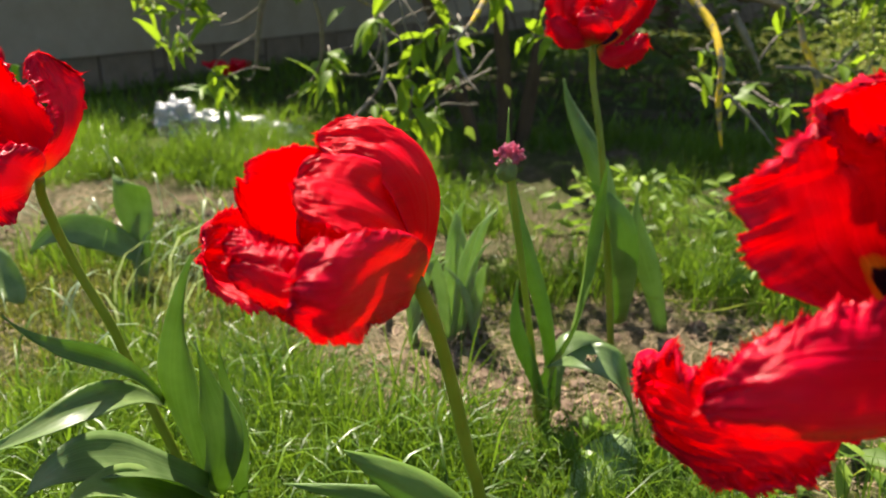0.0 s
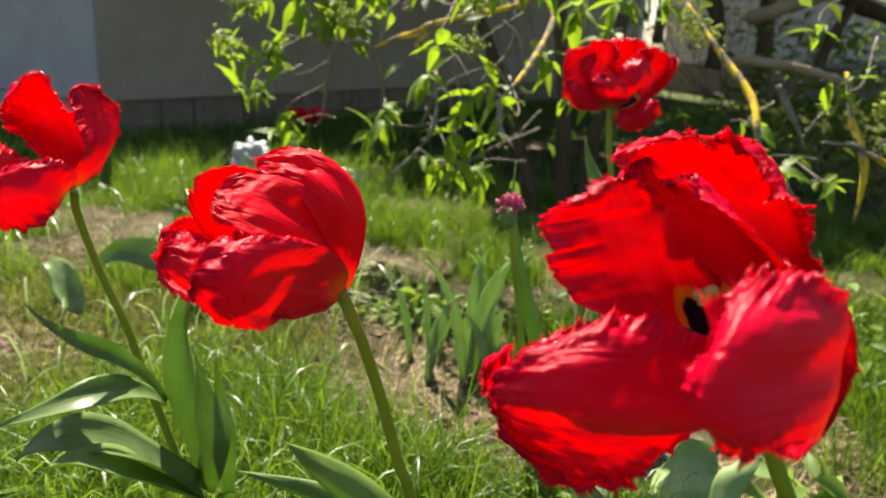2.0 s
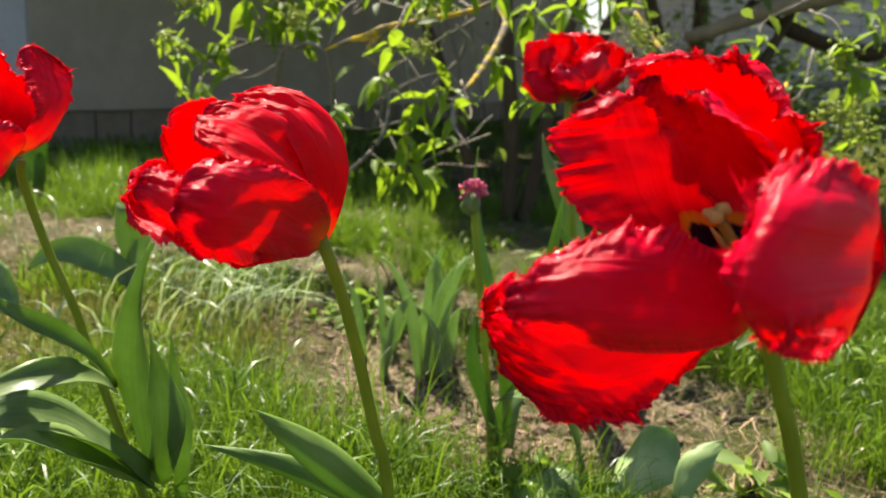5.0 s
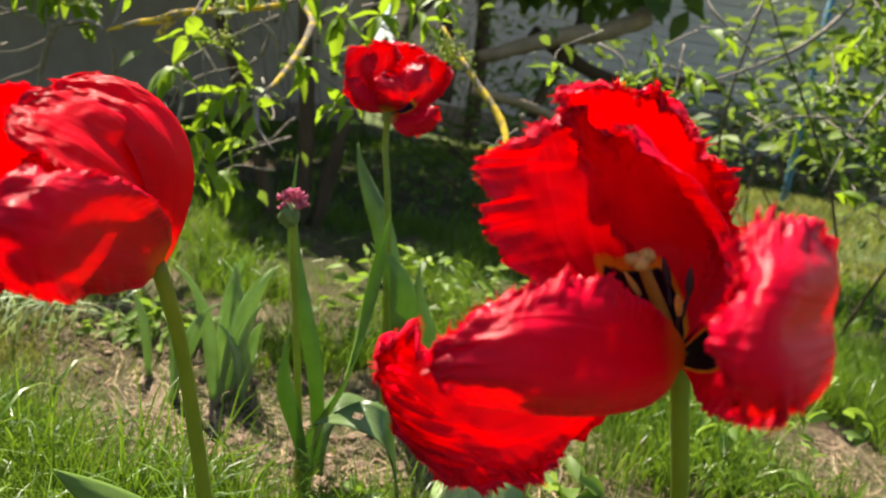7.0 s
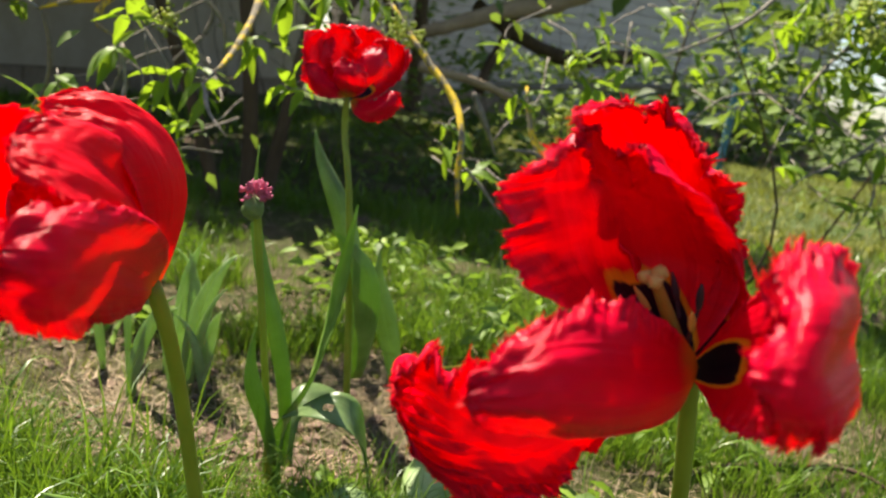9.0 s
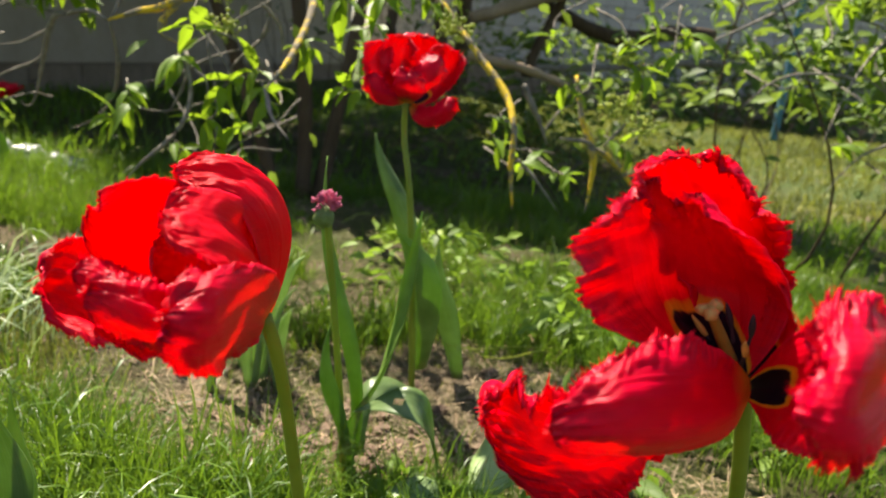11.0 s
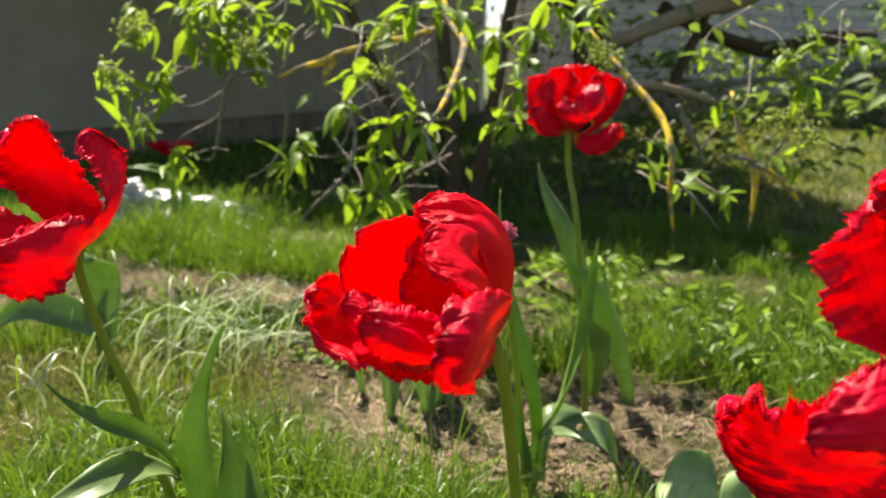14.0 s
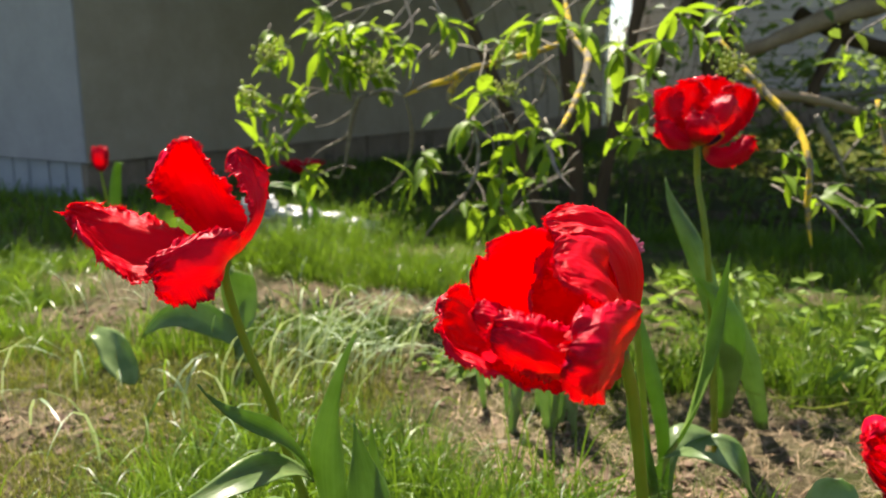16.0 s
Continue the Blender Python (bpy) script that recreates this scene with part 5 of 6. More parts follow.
part("branch", tube(((-0.503, 1.88, 0.374), (-0.537, 1.88, 0.347), (-0.579, 1.88, 0.326), (-0.615, 1.88, 0.287)), [0.0024, 0.004, 0.002, 0.0006], 7, 16, 0.35, 13), M_BARK, bush)
part("branch", tube(((-0.16, 1.55, 0.399), (-0.161, 1.5, 0.304), (-0.215, 1.5, 0.241), (-0.259, 1.52, 0.18)), [0.003, 0.005, 0.004, 0.003, 0.0009], 7, 16, 0.35, 14), M_BARK, bush)
part("branch", tube(((-0.193, 1.66, 0.435), (-0.16, 1.55, 0.399), (-0.175, 1.55, 0.347), (-0.197, 1.55, 0.313)), [0.003, 0.005, 0.003, 0.0009], 7, 16, 0.35, 15), M_BARK, bush)
part("branch", tube(((-0.042, 1.6, 0.528), (-0.013, 1.6, 0.502), (0, 1.6, 0.474), (-0.001, 1.6, 0.43)), [0.0024, 0.004, 0.004, 0.003, 0.0009], 7, 16, 0.35, 16), M_BARK, bush)
part("branch", tube(((-0.116, 1.6, 0.467), (-0.053, 1.6, 0.439), (-0.023, 1.6, 0.402), (0.001, 1.6, 0.363)), [0.0018, 0.003, 0.003, 0.0009], 7, 16, 0.35, 17), M_BARK, bush)
part("branch", tube(((-0.141, 1.5, 0.403), (-0.132, 1.5, 0.394), (-0.122, 1.5, 0.384), (-0.12, 1.5, 0.351)), [0.0018, 0.003, 0.002, 0.0006], 7, 16, 0.35, 18), M_BARK, bush)
part("branch", tube(((-0.108, 1.7, 0.376), (-0.073, 1.7, 0.43), (-0.038, 1.7, 0.471), (-0.033, 1.7, 0.552)), [0.0018, 0.003, 0.005, 0.0015], 7, 16, 0.35, 19), M_BARK, bush)
part("branch", tube(((-0.292, 1.8, 0.574), (-0.315, 1.75, 0.536), (-0.316, 1.72, 0.501), (-0.332, 1.7, 0.463)), [0.0024, 0.004, 0.005, 0.0015], 7, 16, 0.35, 20), M_BARK, bush)
part("branch", tube(((-0.276, 1.75, 0.665), (-0.254, 1.75, 0.573), (-0.284, 1.75, 0.543), (-0.235, 1.75, 0.596)), [0.003, 0.005, 0.003, 0.0009], 7, 16, 0.35, 21), M_BARK, bush)
part("branch", tube(((0.300, 1.64, 0.575), (0.335, 1.60, 0.525), (0.372, 1.54, 0.474), (0.412, 1.48, 0.418), (0.421, 1.42, 0.361), (0.425, 1.42, 0.286), (0.438, 1.42, 0.216)), [0.0036, 0.006, 0.007, 0.008, 0.006, 0.005, 0.0015], 7, 28, 0.35, 22), M_LICHEN, bush)
part("branch", tube(((0.478, 1.6, 0.435), (0.496, 1.6, 0.404), (0.515, 1.6, 0.374), (0.543, 1.6, 0.32)), [0.0048, 0.008, 0.006, 0.0018], 7, 16, 0.35, 23), M_BARK, bush)
part("branch", tube(((0.619, 1.7, 0.462), (0.631, 1.66, 0.378), (0.652, 1.62, 0.311), (0.66, 1.62, 0.267), (0.657, 1.62, 0.18)), [0.0036, 0.006, 0.008, 0.008, 0.005, 0.0015], 7, 20, 0.35, 24), M_LICHEN, bush)
part("branch", tube(((0.651, 1.62, 0.32), (0.698, 1.62, 0.298), (0.739, 1.62, 0.262), (0.764, 1.62, 0.23)), [0.0042, 0.007, 0.005, 0.0015], 7, 16, 0.35, 25), M_LICHEN, bush)
part("branch", tube(((0.575, 1.62, 0.334), (0.603, 1.62, 0.333), (0.631, 1.62, 0.332), (0.656, 1.62, 0.32)), [0.0024, 0.004, 0.005, 0.0015], 7, 16, 0.35, 26), M_BARK, bush)
part("branch", tube(((0.675, 1.62, 0.326), (0.691, 1.62, 0.347), (0.707, 1.62, 0.367), (0.736, 1.62, 0.398)), [0.0024, 0.004, 0.003, 0.0009], 7, 16, 0.35, 27), M_BARK, bush)
part("branch", tube(((0.546, 1.65, 0.337), (0.56, 1.65, 0.361), (0.575, 1.65, 0.384), (0.607, 1.65, 0.405)), [0.0018, 0.003, 0.003, 0.0009], 7, 16, 0.35, 28), M_BARK, bush)
part("branch", tube(((0.459, 1.5, 0.298), (0.482, 1.5, 0.277), (0.505, 1.5, 0.256), (0.553, 1.5, 0.203)), [0.0024, 0.004, 0.003, 0.0009], 7, 16, 0.35, 29), M_BARK, bush)
part("branch", tube(((0.499, 2.3, 0.472), (0.587, 2.3, 0.463), (0.681, 2.3, 0.451), (0.797, 2.3, 0.418)), [0.016, 0.014, 0.012], 7, 16, 0.35, 30), M_LOG, bush)
part("branch", tube(((0.61, 2.9, 0.595), (0.729, 2.9, 0.64), (0.895, 2.9, 0.715), (1.051, 2.9, 0.754), (1.21, 2.9, 0.842)), [0.022, 0.03, 0.034, 0.036], 7, 20, 0.35, 31), M_LOG, bush)
part("branch", tube(((0.875, 3, 0.41), (0.913, 3, 0.554), (0.954, 3, 0.654), (0.996, 3, 0.831)), [0.02, 0.016], 7, 16, 0.35, 32), M_BARK_DARK, bush)
part("branch", tube(((0.555, 3.2, 0.418), (0.554, 3.2, 0.592), (0.513, 3.2, 0.719), (0.479, 3.2, 0.906)), [0.03, 0.026], 7, 16, 0.35, 33), M_BARK_DARK, bush)
part("branch", tube(((0.325, 2.8, 0.501), (0.337, 2.8, 0.633), (0.389, 2.8, 0.727), (0.437, 2.8, 0.854)), [0.02, 0.014], 7, 16, 0.35, 34), M_BARK_DARK, bush)
part("branch", tube(((0.912, 3.4, 0.762), (1.32, 3.4, 0.612), (1.546, 3.4, 0.639), (1.816, 3.4, 0.667)), [0.03, 0.035, 0.03], 7, 16, 0.35, 35), M_BARK_DARK, bush)
part("branch", tube(((1.777, 3, 0.551), (1.457, 3, 0.524), (1.177, 3, 0.478), (0.871, 3, 0.451)), [0.015, 0.012], 7, 16, 0.35, 36), M_BARK, bush)
SPRAYS_LEFT = [(-0.701, 1.757, 0.457), (-0.673, 1.852, 0.538), (-0.615, 1.844, 0.434), (-0.694, 1.89, 0.333), (-0.562, 1.783, 0.275), (-0.534, 1.781, 0.529), (-0.499, 1.857, 0.563), (-0.439, 1.845, 0.586), (-0.395, 1.788, 0.509), (-0.49, 1.849, 0.511), (-0.506, 1.803, 0.607), (-0.588, 1.864, 0.609), (-0.347, 1.759, 0.571), (-0.671, 1.776, 0.408)]
SPRAYS_MIDDLE = [(-0.252, 1.528, 0.328), (-0.173, 1.547, 0.419), (-0.124, 1.537, 0.313), (-0.098, 1.541, 0.374), (-0.05, 1.536, 0.409), (-0.077, 1.575, 0.296), (-0.107, 1.511, 0.242), (-0.02, 1.572, 0.27), (-0.014, 1.472, 0.362), (-0.157, 1.518, 0.485), (-0.118, 1.524, 0.569), (-0.065, 1.493, 0.587), (0.057, 1.589, 0.456), (-0.203, 1.52, 0.593), (-0.157, 1.596, 0.233), (-0.066, 1.623, 0.22)]
SPRAYS_UPPER = [(0.1, 1.492, 0.546), (0.143, 1.51, 0.503), (0.091, 1.568, 0.414), (0.144, 1.495, 0.452), (0.171, 1.501, 0.566), (0.221, 1.514, 0.605), (0.279, 1.45, 0.602), (0.046, 1.502, 0.596), (-0.006, 1.521, 0.607), (0.27, 1.547, 0.563), (0.111, 1.435, 0.4)]
SPRAYS_RIGHT = [(0.448, 1.557, 0.362), (0.475, 1.652, 0.295), (0.609, 1.644, 0.429), (0.555, 1.69, 0.547), (0.616, 1.583, 0.52), (0.673, 1.581, 0.541), (0.76, 1.657, 0.611), (0.614, 1.645, 0.255), (0.521, 1.588, 0.275), (0.661, 1.649, 0.607), (0.771, 1.603, 0.522), (0.557, 1.664, 0.606), (0.713, 1.559, 0.479), (0.709, 1.576, 0.327)]
PANICLES = [(-0.6, 1.612, 0.551), (-0.649, 1.63, 0.46), (-0.116, 1.688, 0.544), (-0.083, 1.615, 0.57), (-0.104, 1.621, 0.482), (0.336, 1.634, 0.521), (0.308, 1.57, 0.533), (0.72, 1.622, 0.418), (0.694, 1.641, 0.404), (-0.387, 1.667, 0.527), (0.724, 1.555, 0.384)]
SPRAYS_FAR_RIGHT = [(1.168, 1.604, 0.659), (1.302, 1.649, 0.583), (1.36, 1.674, 0.707), (1.225, 1.566, 0.476), (1.389, 1.643, 0.442), (1.136, 1.633, 0.574), (1.248, 1.626, 0.384), (1.353, 1.538, 0.549), (1.399, 1.524, 0.422), (1.015, 1.581, 0.653), (0.987, 1.639, 0.566), (0.847, 1.56, 0.643), (0.826, 1.6, 0.561), (1.398, 1.571, 0.323), (1.098, 1.655, 0.485), (1.248, 1.671, 0.761), (1.391, 1.584, 0.651)]
PANICLES_RIGHT = [(1.23, 1.57, 0.694), (1.319, 1.589, 0.74), (1.36, 1.597, 0.688), (1.268, 1.621, 0.665), (0.68, 1.588, 0.513)]
part("branch", tube(((1.594, 1.7, 0.569), (1.376, 1.6, 0.419), (1.267, 1.58, 0.374), (1.122, 1.5, 0.276)), [0.0024, 0.004, 0.004, 0.002, 0.0006], 7, 16, 0.35, 44), M_BARK, bush)
part("branch", tube(((1.61, 1.8, 0.797), (1.367, 1.7, 0.657), (1.206, 1.6, 0.526), (1.092, 1.5, 0.38)), [0.003, 0.005, 0.004, 0.002, 0.0006], 7, 16, 0.35, 45), M_BARK, bush)
part("branch", tube(((1.358, 1.9, 0.892), (1.19, 1.8, 0.717), (1.003, 1.7, 0.617), (0.819, 1.6, 0.537)), [0.0036, 0.006, 0.005, 0.003, 0.0009], 7, 16, 0.35, 46), M_BARK, bush)
part("branch", tube(((1.206, 1.6, 0.526), (1.045, 1.55, 0.52), (0.942, 1.5, 0.489), (0.894, 1.5, 0.431)), [0.0018, 0.003, 0.002, 0.0006], 7, 16, 0.35, 47), M_BARK, bush)
part("branch", tube(((1.003, 1.7, 0.617), (0.975, 1.75, 0.674), (0.933, 1.8, 0.719), (0.935, 1.9, 0.804)), [0.0018, 0.003, 0.004, 0.0012], 7, 16, 0.35, 48), M_BARK, bush)
part("branch", tube(((1.39, 1.6, 0.422), (1.461, 1.6, 0.352), (1.396, 1.55, 0.275), (1.32, 1.5, 0.239)), [0.0018, 0.003, 0.002, 0.0006], 7, 16, 0.35, 49), M_BARK, bush)
PANICLES = PANICLES + PANICLES_RIGHT
SPRAYS = SPRAYS_FAR_RIGHT + SPRAYS_LEFT + SPRAYS_MIDDLE + SPRAYS_UPPER + SPRAYS_RIGHT
rl = random.Random(21)


def spray(owner, node, pairs, rng, size=1.0):
    """A shoot tip with opposite pairs of drooping, pointed leaves."""
    node = Vector(node)
    lean = Vector((rng.uniform(-1, 1), rng.uniform(-0.9, 0.3), rng.uniform(-0.5, 0.6))).normalized()
    foot = node - lean * 0.05 + Vector((0, 0.01, 0.012))
    part("shoot", tube([foot, foot.lerp(node, 0.4) + Vector((0, 0, 0.004)), foot.lerp(node, 0.75), node], [0.0017, 0.0008], 5, 5), M_BARK, owner)
    across = lean.cross(Vector((0, 0, 1)))
    across = across.normalized() if across.length > 0.1 else Vector((1, 0, 0))
    for q in range(pairs):
        f = 1 - q / max(1, pairs)
        p = foot.lerp(node, f)
        turn = Matrix.Rotation(q * 1.45 + rng.uniform(-0.4, 0.4), 3, lean)
        for side in (-1, 1):
            out = turn @ across * side + lean * rng.uniform(0.3, 0.9) + Vector((0, 0, rng.uniform(-0.75, 0.05)))
            ob = new("leaf", LEAVES[rng.randrange(len(LEAVES))])
            ob.parent = owner
            ob.matrix_parent_inverse = Matrix.Translation(-owner.location)
            ob.matrix_basis = leaf_pose(p, out, rng.uniform(-0.6, 0.6), size * rng.uniform(0.7, 1.05) * (0.7 + 0.3 * min(1.0, q * 0.7 + 0.3)))


def panicle(owner, node, size, rng):
    """A cluster of tiny yellow-green flower buds."""
    bms = []
    for i in range(64):
        p = Vector(node) + Vector((rng.gauss(0, size), rng.gauss(0, size * 0.7), rng.gauss(0, size * 0.8)))
        b = bmesh.new()
        bmesh.ops.create_icosphere(b, subdivisions=1, radius=rng.uniform(0.0026, 0.0048), matrix=Matrix.Translation(p))
        bms.append(b)
    tagged(part("bud_panicle", merged(bms), M_PANICLE, owner), "cluster of tiny yellow-green flower buds", kind="stuff")


for node in SPRAYS:
    n = Vector(node)
    outer = n.x < -0.25
    if rl.random() < (0.12 if -0.25 < n.x < 0.25 else 0.45 if 0.5 < n.x < 1.13 and n.z > 0.44 else 0.0):
        continue
    spray(bush, node, 4 if outer else 3, rl, 1.15 if -0.3 < n.x < 0.25 else 1.0)
    if outer or n.x > 1.13 and n.z > 0.5:
        spray(bush, n + Vector((rl.uniform(-0.05, 0.05), rl.uniform(-0.02, 0.06), rl.uniform(-0.03, 0.05))), 3, rl)
    q = n + Vector((rl.uniform(-0.10, 0.16), rl.uniform(0.04, 0.22), rl.uniform(-0.02, 0.16)))
    bow = Vector((rl.uniform(-0.03, 0.03), 0, rl.uniform(-0.03, 0.02)))
    part("twig", tube((n, n.lerp(q, 0.33) + bow, n.lerp(q, 0.66) + bow * 0.6, q), [0.0013, 0.0020, 0.0026], 6, 9, 0.4, rl.random() * 40), M_BARK, bush)
for node in PANICLES:
    panicle(bush, node, 0.016, rl)
fill = []
for node in SPRAYS + PANICLES:
    for i in range(2 if node[0] < -0.25 else 3 if node[0] > 1.13 else 1):
        p = Vector(node) + Vector((rl.gauss(0, 0.045), abs(rl.gauss(0, 0.10)), rl.gauss(0.01, 0.04)))
        fill.append(leaf_pose(p, Vector((rl.uniform(-1, 1), rl.uniform(-1, 1), rl.uniform(-0.9, 0.4))), rl.uniform(-1, 1), rl.uniform(0.6, 1.05)))
for i in range(80):
    x = rl.uniform(0.25, 1.3)
    z = 0.50 + abs(rl.gauss(0.0, 0.42)) + 0.10 * abs(x - 0.1)
    fill.append(leaf_pose(Vector((x, rl.uniform(1.75, 2.9), z)), Vector((rl.uniform(-1, 1), rl.uniform(-1, 1), rl.uniform(-0.9, 0.3))), rl.uniform(-1, 1), rl.uniform(0.6, 1.1)))
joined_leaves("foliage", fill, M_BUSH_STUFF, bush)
# extra leaves added overhead, placed so their shadow darkens the ground behind the bush
crown = []
for i in range(14000):
    p = Vector((rl.uniform(-1.0, 1.35), rl.uniform(2.75, 5.2), rl.uniform(0.85, 1.9)))
    if p.z > 0.53 + 0.118 * p.y and noise.noise(p * 2.1) > -0.38 and (p.y - 0.63 * p.z > 2.45 or (p.x + 0.30 * p.z > -0.05 and p.y - 0.63 * p.z > 2.0) or (p.x > 0.0 and i % 5 < 3 and p.y - 0.63 * p.z > 2.35)) and p.x > -2.1 + 0.405 * (p.y - 3.5):
        crown.append(leaf_pose(p, Vector((rl.uniform(-1, 1), rl.uniform(-1, 1), rl.uniform(-0.9, 0.3))), rl.uniform(-1, 1), rl.uniform(0.8, 1.4)))
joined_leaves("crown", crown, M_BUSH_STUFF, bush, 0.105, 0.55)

# added tree: its canopy stays above the view and only casts shade
tree = thing("tree", (1.9, 9.6, -0.1), "broadleaf tree added to shade the lawn, its canopy out of view", "tree")
part("trunk", tube(((1.9, 9.6, -0.3), (1.88, 9.6, 0.6), (1.8, 9.5, 1.5), (1.6, 9.2, 2.6)), [0.11, 0.09, 0.07], 12, 16, 0.25), M_BARK_DARK, tree)
for i, q in enumerate(((1.2, 7.6, 2.6), (0.6, 6.4, 2.5), (1.0, 9.0, 2.8), (0.5, 5.2, 2.4))):
    q = Vector(q)
    s = Vector((1.74, 9.4, 1.8))
    part("limb", tube((s, s.lerp(q, 0.33) + Vector((0, 0, 0.2)), s.lerp(q, 0.66) + Vector((0, 0, 0.15)), q), [0.05, 0.035, 0.015], 8, 12, 0.3, i), M_BARK_DARK, tree)
crown = []
for i in range(9000):
    p = Vector((rl.uniform(-1.1, 1.0), rl.uniform(4.6, 10.0), rl.uniform(2.2, 3.0)))
    if noise.noise(p * 1.3) > -0.3 and p.x > -2.1 + 0.405 * (p.y - 3.5):
        crown.append(leaf_pose(p, Vector((rl.uniform(-1, 1), rl.uniform(-1, 1), rl.uniform(-0.6, 0.3))), rl.uniform(-1, 1), rl.uniform(0.8, 1.4)))
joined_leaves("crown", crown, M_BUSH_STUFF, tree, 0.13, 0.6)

# ---- shrubs and weeds on the other side ----
def shrub(at, width, depth, height, count, seed, label, low=0.05, length=0.06, mat=None, stems=7, bark=None):
    rng = random.Random(seed)
    ob = thing("shrub", at, label, "shrub", "garden shrubs")
    a = Vector(at)
    for i in range(stems if height > 0.3 else 4):
        f = Vector((rng.uniform(-0.5, 0.5) * width, rng.uniform(-0.5, 0.5) * depth, height * rng.uniform(0.6, 1)))
        s = a + Vector((f.x * (0.3 if stems < 10 else 0.9), f.y * 0.3, -0.02))
        f = f if stems < 10 else Vector((f.x * 0.25, f.y * 0.3, f.z))
        bow = Vector((rng.uniform(-0.2, 0.2), rng.uniform(-0.15, 0.15), 0.0)) * height
        part("stem", tube([s, s + f * 0.3 + bow + Vector((0, 0, 0.03)), s + f * 0.66 + bow * 0.7, s + f], [0.0045, 0.003, 0.0012] if height > 0.3 else [0.0014, 0.0008], 6, 8, 0.2, i), bark or (M_BARK_DARK if height > 0.3 else M_STEM), ob)
    ms = []
    for i in range(count):
        w = rng.uniform(0, 2 * math.pi)
        r = rng.random() ** 0.6
        z = low + (height - low) * rng.random()
        k = (1 - 0.55 * (z / height) ** 2) * (0.8 + 0.35 * math.sin(3 * w + seed))
        p = a + Vector((math.cos(w) * r * width * 0.5 * k, math.sin(w) * r * depth * 0.5 * k, z))
        ms.append(leaf_pose(p, Vector((math.cos(w) + rng.uniform(-0.7, 0.7), math.sin(w) + rng.uniform(-0.7, 0.7), rng.uniform(-0.7, 0.6))), rng.uniform(-1, 1), rng.uniform(0.6, 1.2)))
    joined_leaves("foliage", ms, mat or M_BUSH_STUFF, ob, length)
    return ob


shrub((1.45, 1.95, 0), 0.9, 0.8, 1.05, 420, 31, "fresh green shrub hanging over the lawn", 0.42, 0.085, stems=3)
shrub((0.55, 1.25, 0), 0.55, 0.40, 0.15, 80, 32, "low green seedlings growing under the bush", 0.01, 0.040, mat=M_WEED)
shrub((0.72, 0.98, 0), 0.46, 0.36, 0.15, 90, 33, "low leafy weeds beside the open tulip", 0.01, 0.034, mat=M_WEED)
shrub((0.17, 0.77, 0), 0.24, 0.14, 0.050, 120, 53, "low light green seedlings in the bed", 0.008, 0.030, mat=M_WEED)
shrub((0.40, 0.80, 0), 0.20, 0.16, 0.075, 34, 54, "broad-leaved light green weed", 0.02, 0.055, mat=M_WEED)
shrub((-0.12, 1.30, 0), 0.30, 0.16, 0.06, 110, 55, "low light green weeds among the grass", 0.008, 0.036, mat=M_WEED)
shrub((0.33, 1.55, 0), 0.60, 0.45, 0.14, 150, 34, "low weeds in the half shade of the bush", 0.01, 0.040, mat=M_WEED)
shrub((1.05, 2.35, -0.02), 0.9, 0.7, 0.62, 110, 40, "leafy shrub in dappled light behind the bush", 0.25, 0.060, stems=3)
shrub((1.9, 2.9, -0.04), 1.1, 0.8, 0.95, 130, 51, "leafy shrub in dappled light beside the lawn", 0.50, 0.090, stems=3)
shrub((1.6, 5.4, -0.09), 3.0, 0.8, 1.15, 330, 52, "twiggy shrub before the fence", 0.25, 0.085)
shrub((1.7, 5.0, -0.09), 2.2, 1.0, 0.75, 600, 35, "loose green shrubs at the lawn edge", 0.05, 0.10)
shrub((1.0, 3.4, -0.08), 1.2, 0.6, 0.40, 300, 36, "low green shrubs in half shade", 0.02, 0.07)
shrub((3.6, 3.6, -0.09), 1.6, 1.2, 1.2, 500, 37, "tall leafy shrub beside the lawn", 0.05, 0.085)
shrub((0.9, 6.6, -0.09), 3.4, 0.8, 1.9, 420, 38, "twiggy shrub before the pale outhouse", 0.5, 0.09, stems=34, bark=M_BARK_DARK)
shrub((6.2, 9.4, -0.09), 7.4, 0.9, 1.00, 1900, 58, "low green hedge before the pale outhouse", 0.05, 0.15, stems=9)
shrub((11.5, 9.5, -0.09), 8.5, 2.0, 4.2, 3800, 57, "tall green hedge beyond the sunlit lawn", 0.05, 0.20, stems=20)
shrub((4.2, 6.9, -0.09), 3.4, 0.9, 1.9, 520, 39, "twiggy shrub before the pale outhouse", 0.3, 0.09, stems=16, bark=M_BARK_DARK)

# ---- grass ----
BARE = ((0.12, 0.90, 0.16, 0.10), (-0.62, 1.56, 0.30, 0.16), (-0.95, 1.50, 0.22, 0.12), (-0.80, 0.98, 0.26, 0.10), (-0.12, 1.30, 0.16, 0.16), (0.04, 0.98, 0.22, 0.18), (0.28, 1.06, 0.34, 0.24), (-0.08, 1.08, 0.14, 0.10), (-0.80, 1.70, 0.34, 0.22), (-0.36, 2.25, 0.30, 0.14), (0.02, 1.45, 0.30, 0.12), (0.45, 0.85, 0.22, 0.12), (-0.88, 2.20, 0.26, 0.14), (-0.35, 1.62, 0.30, 0.16), (-1.15, 1.75, 0.2, 0.12), (0.62, 0.72, 0.20, 0.10), (0.95, 1.05, 0.22, 0.12))


def bare(x, y):
    """1 in the middle of the bare soil patches, 0 on grass."""
    return max((max(0.0, 1.25 - math.hypot((x - a) / c, (y - b) / d)) for a, b, c, d in BARE), default=0)


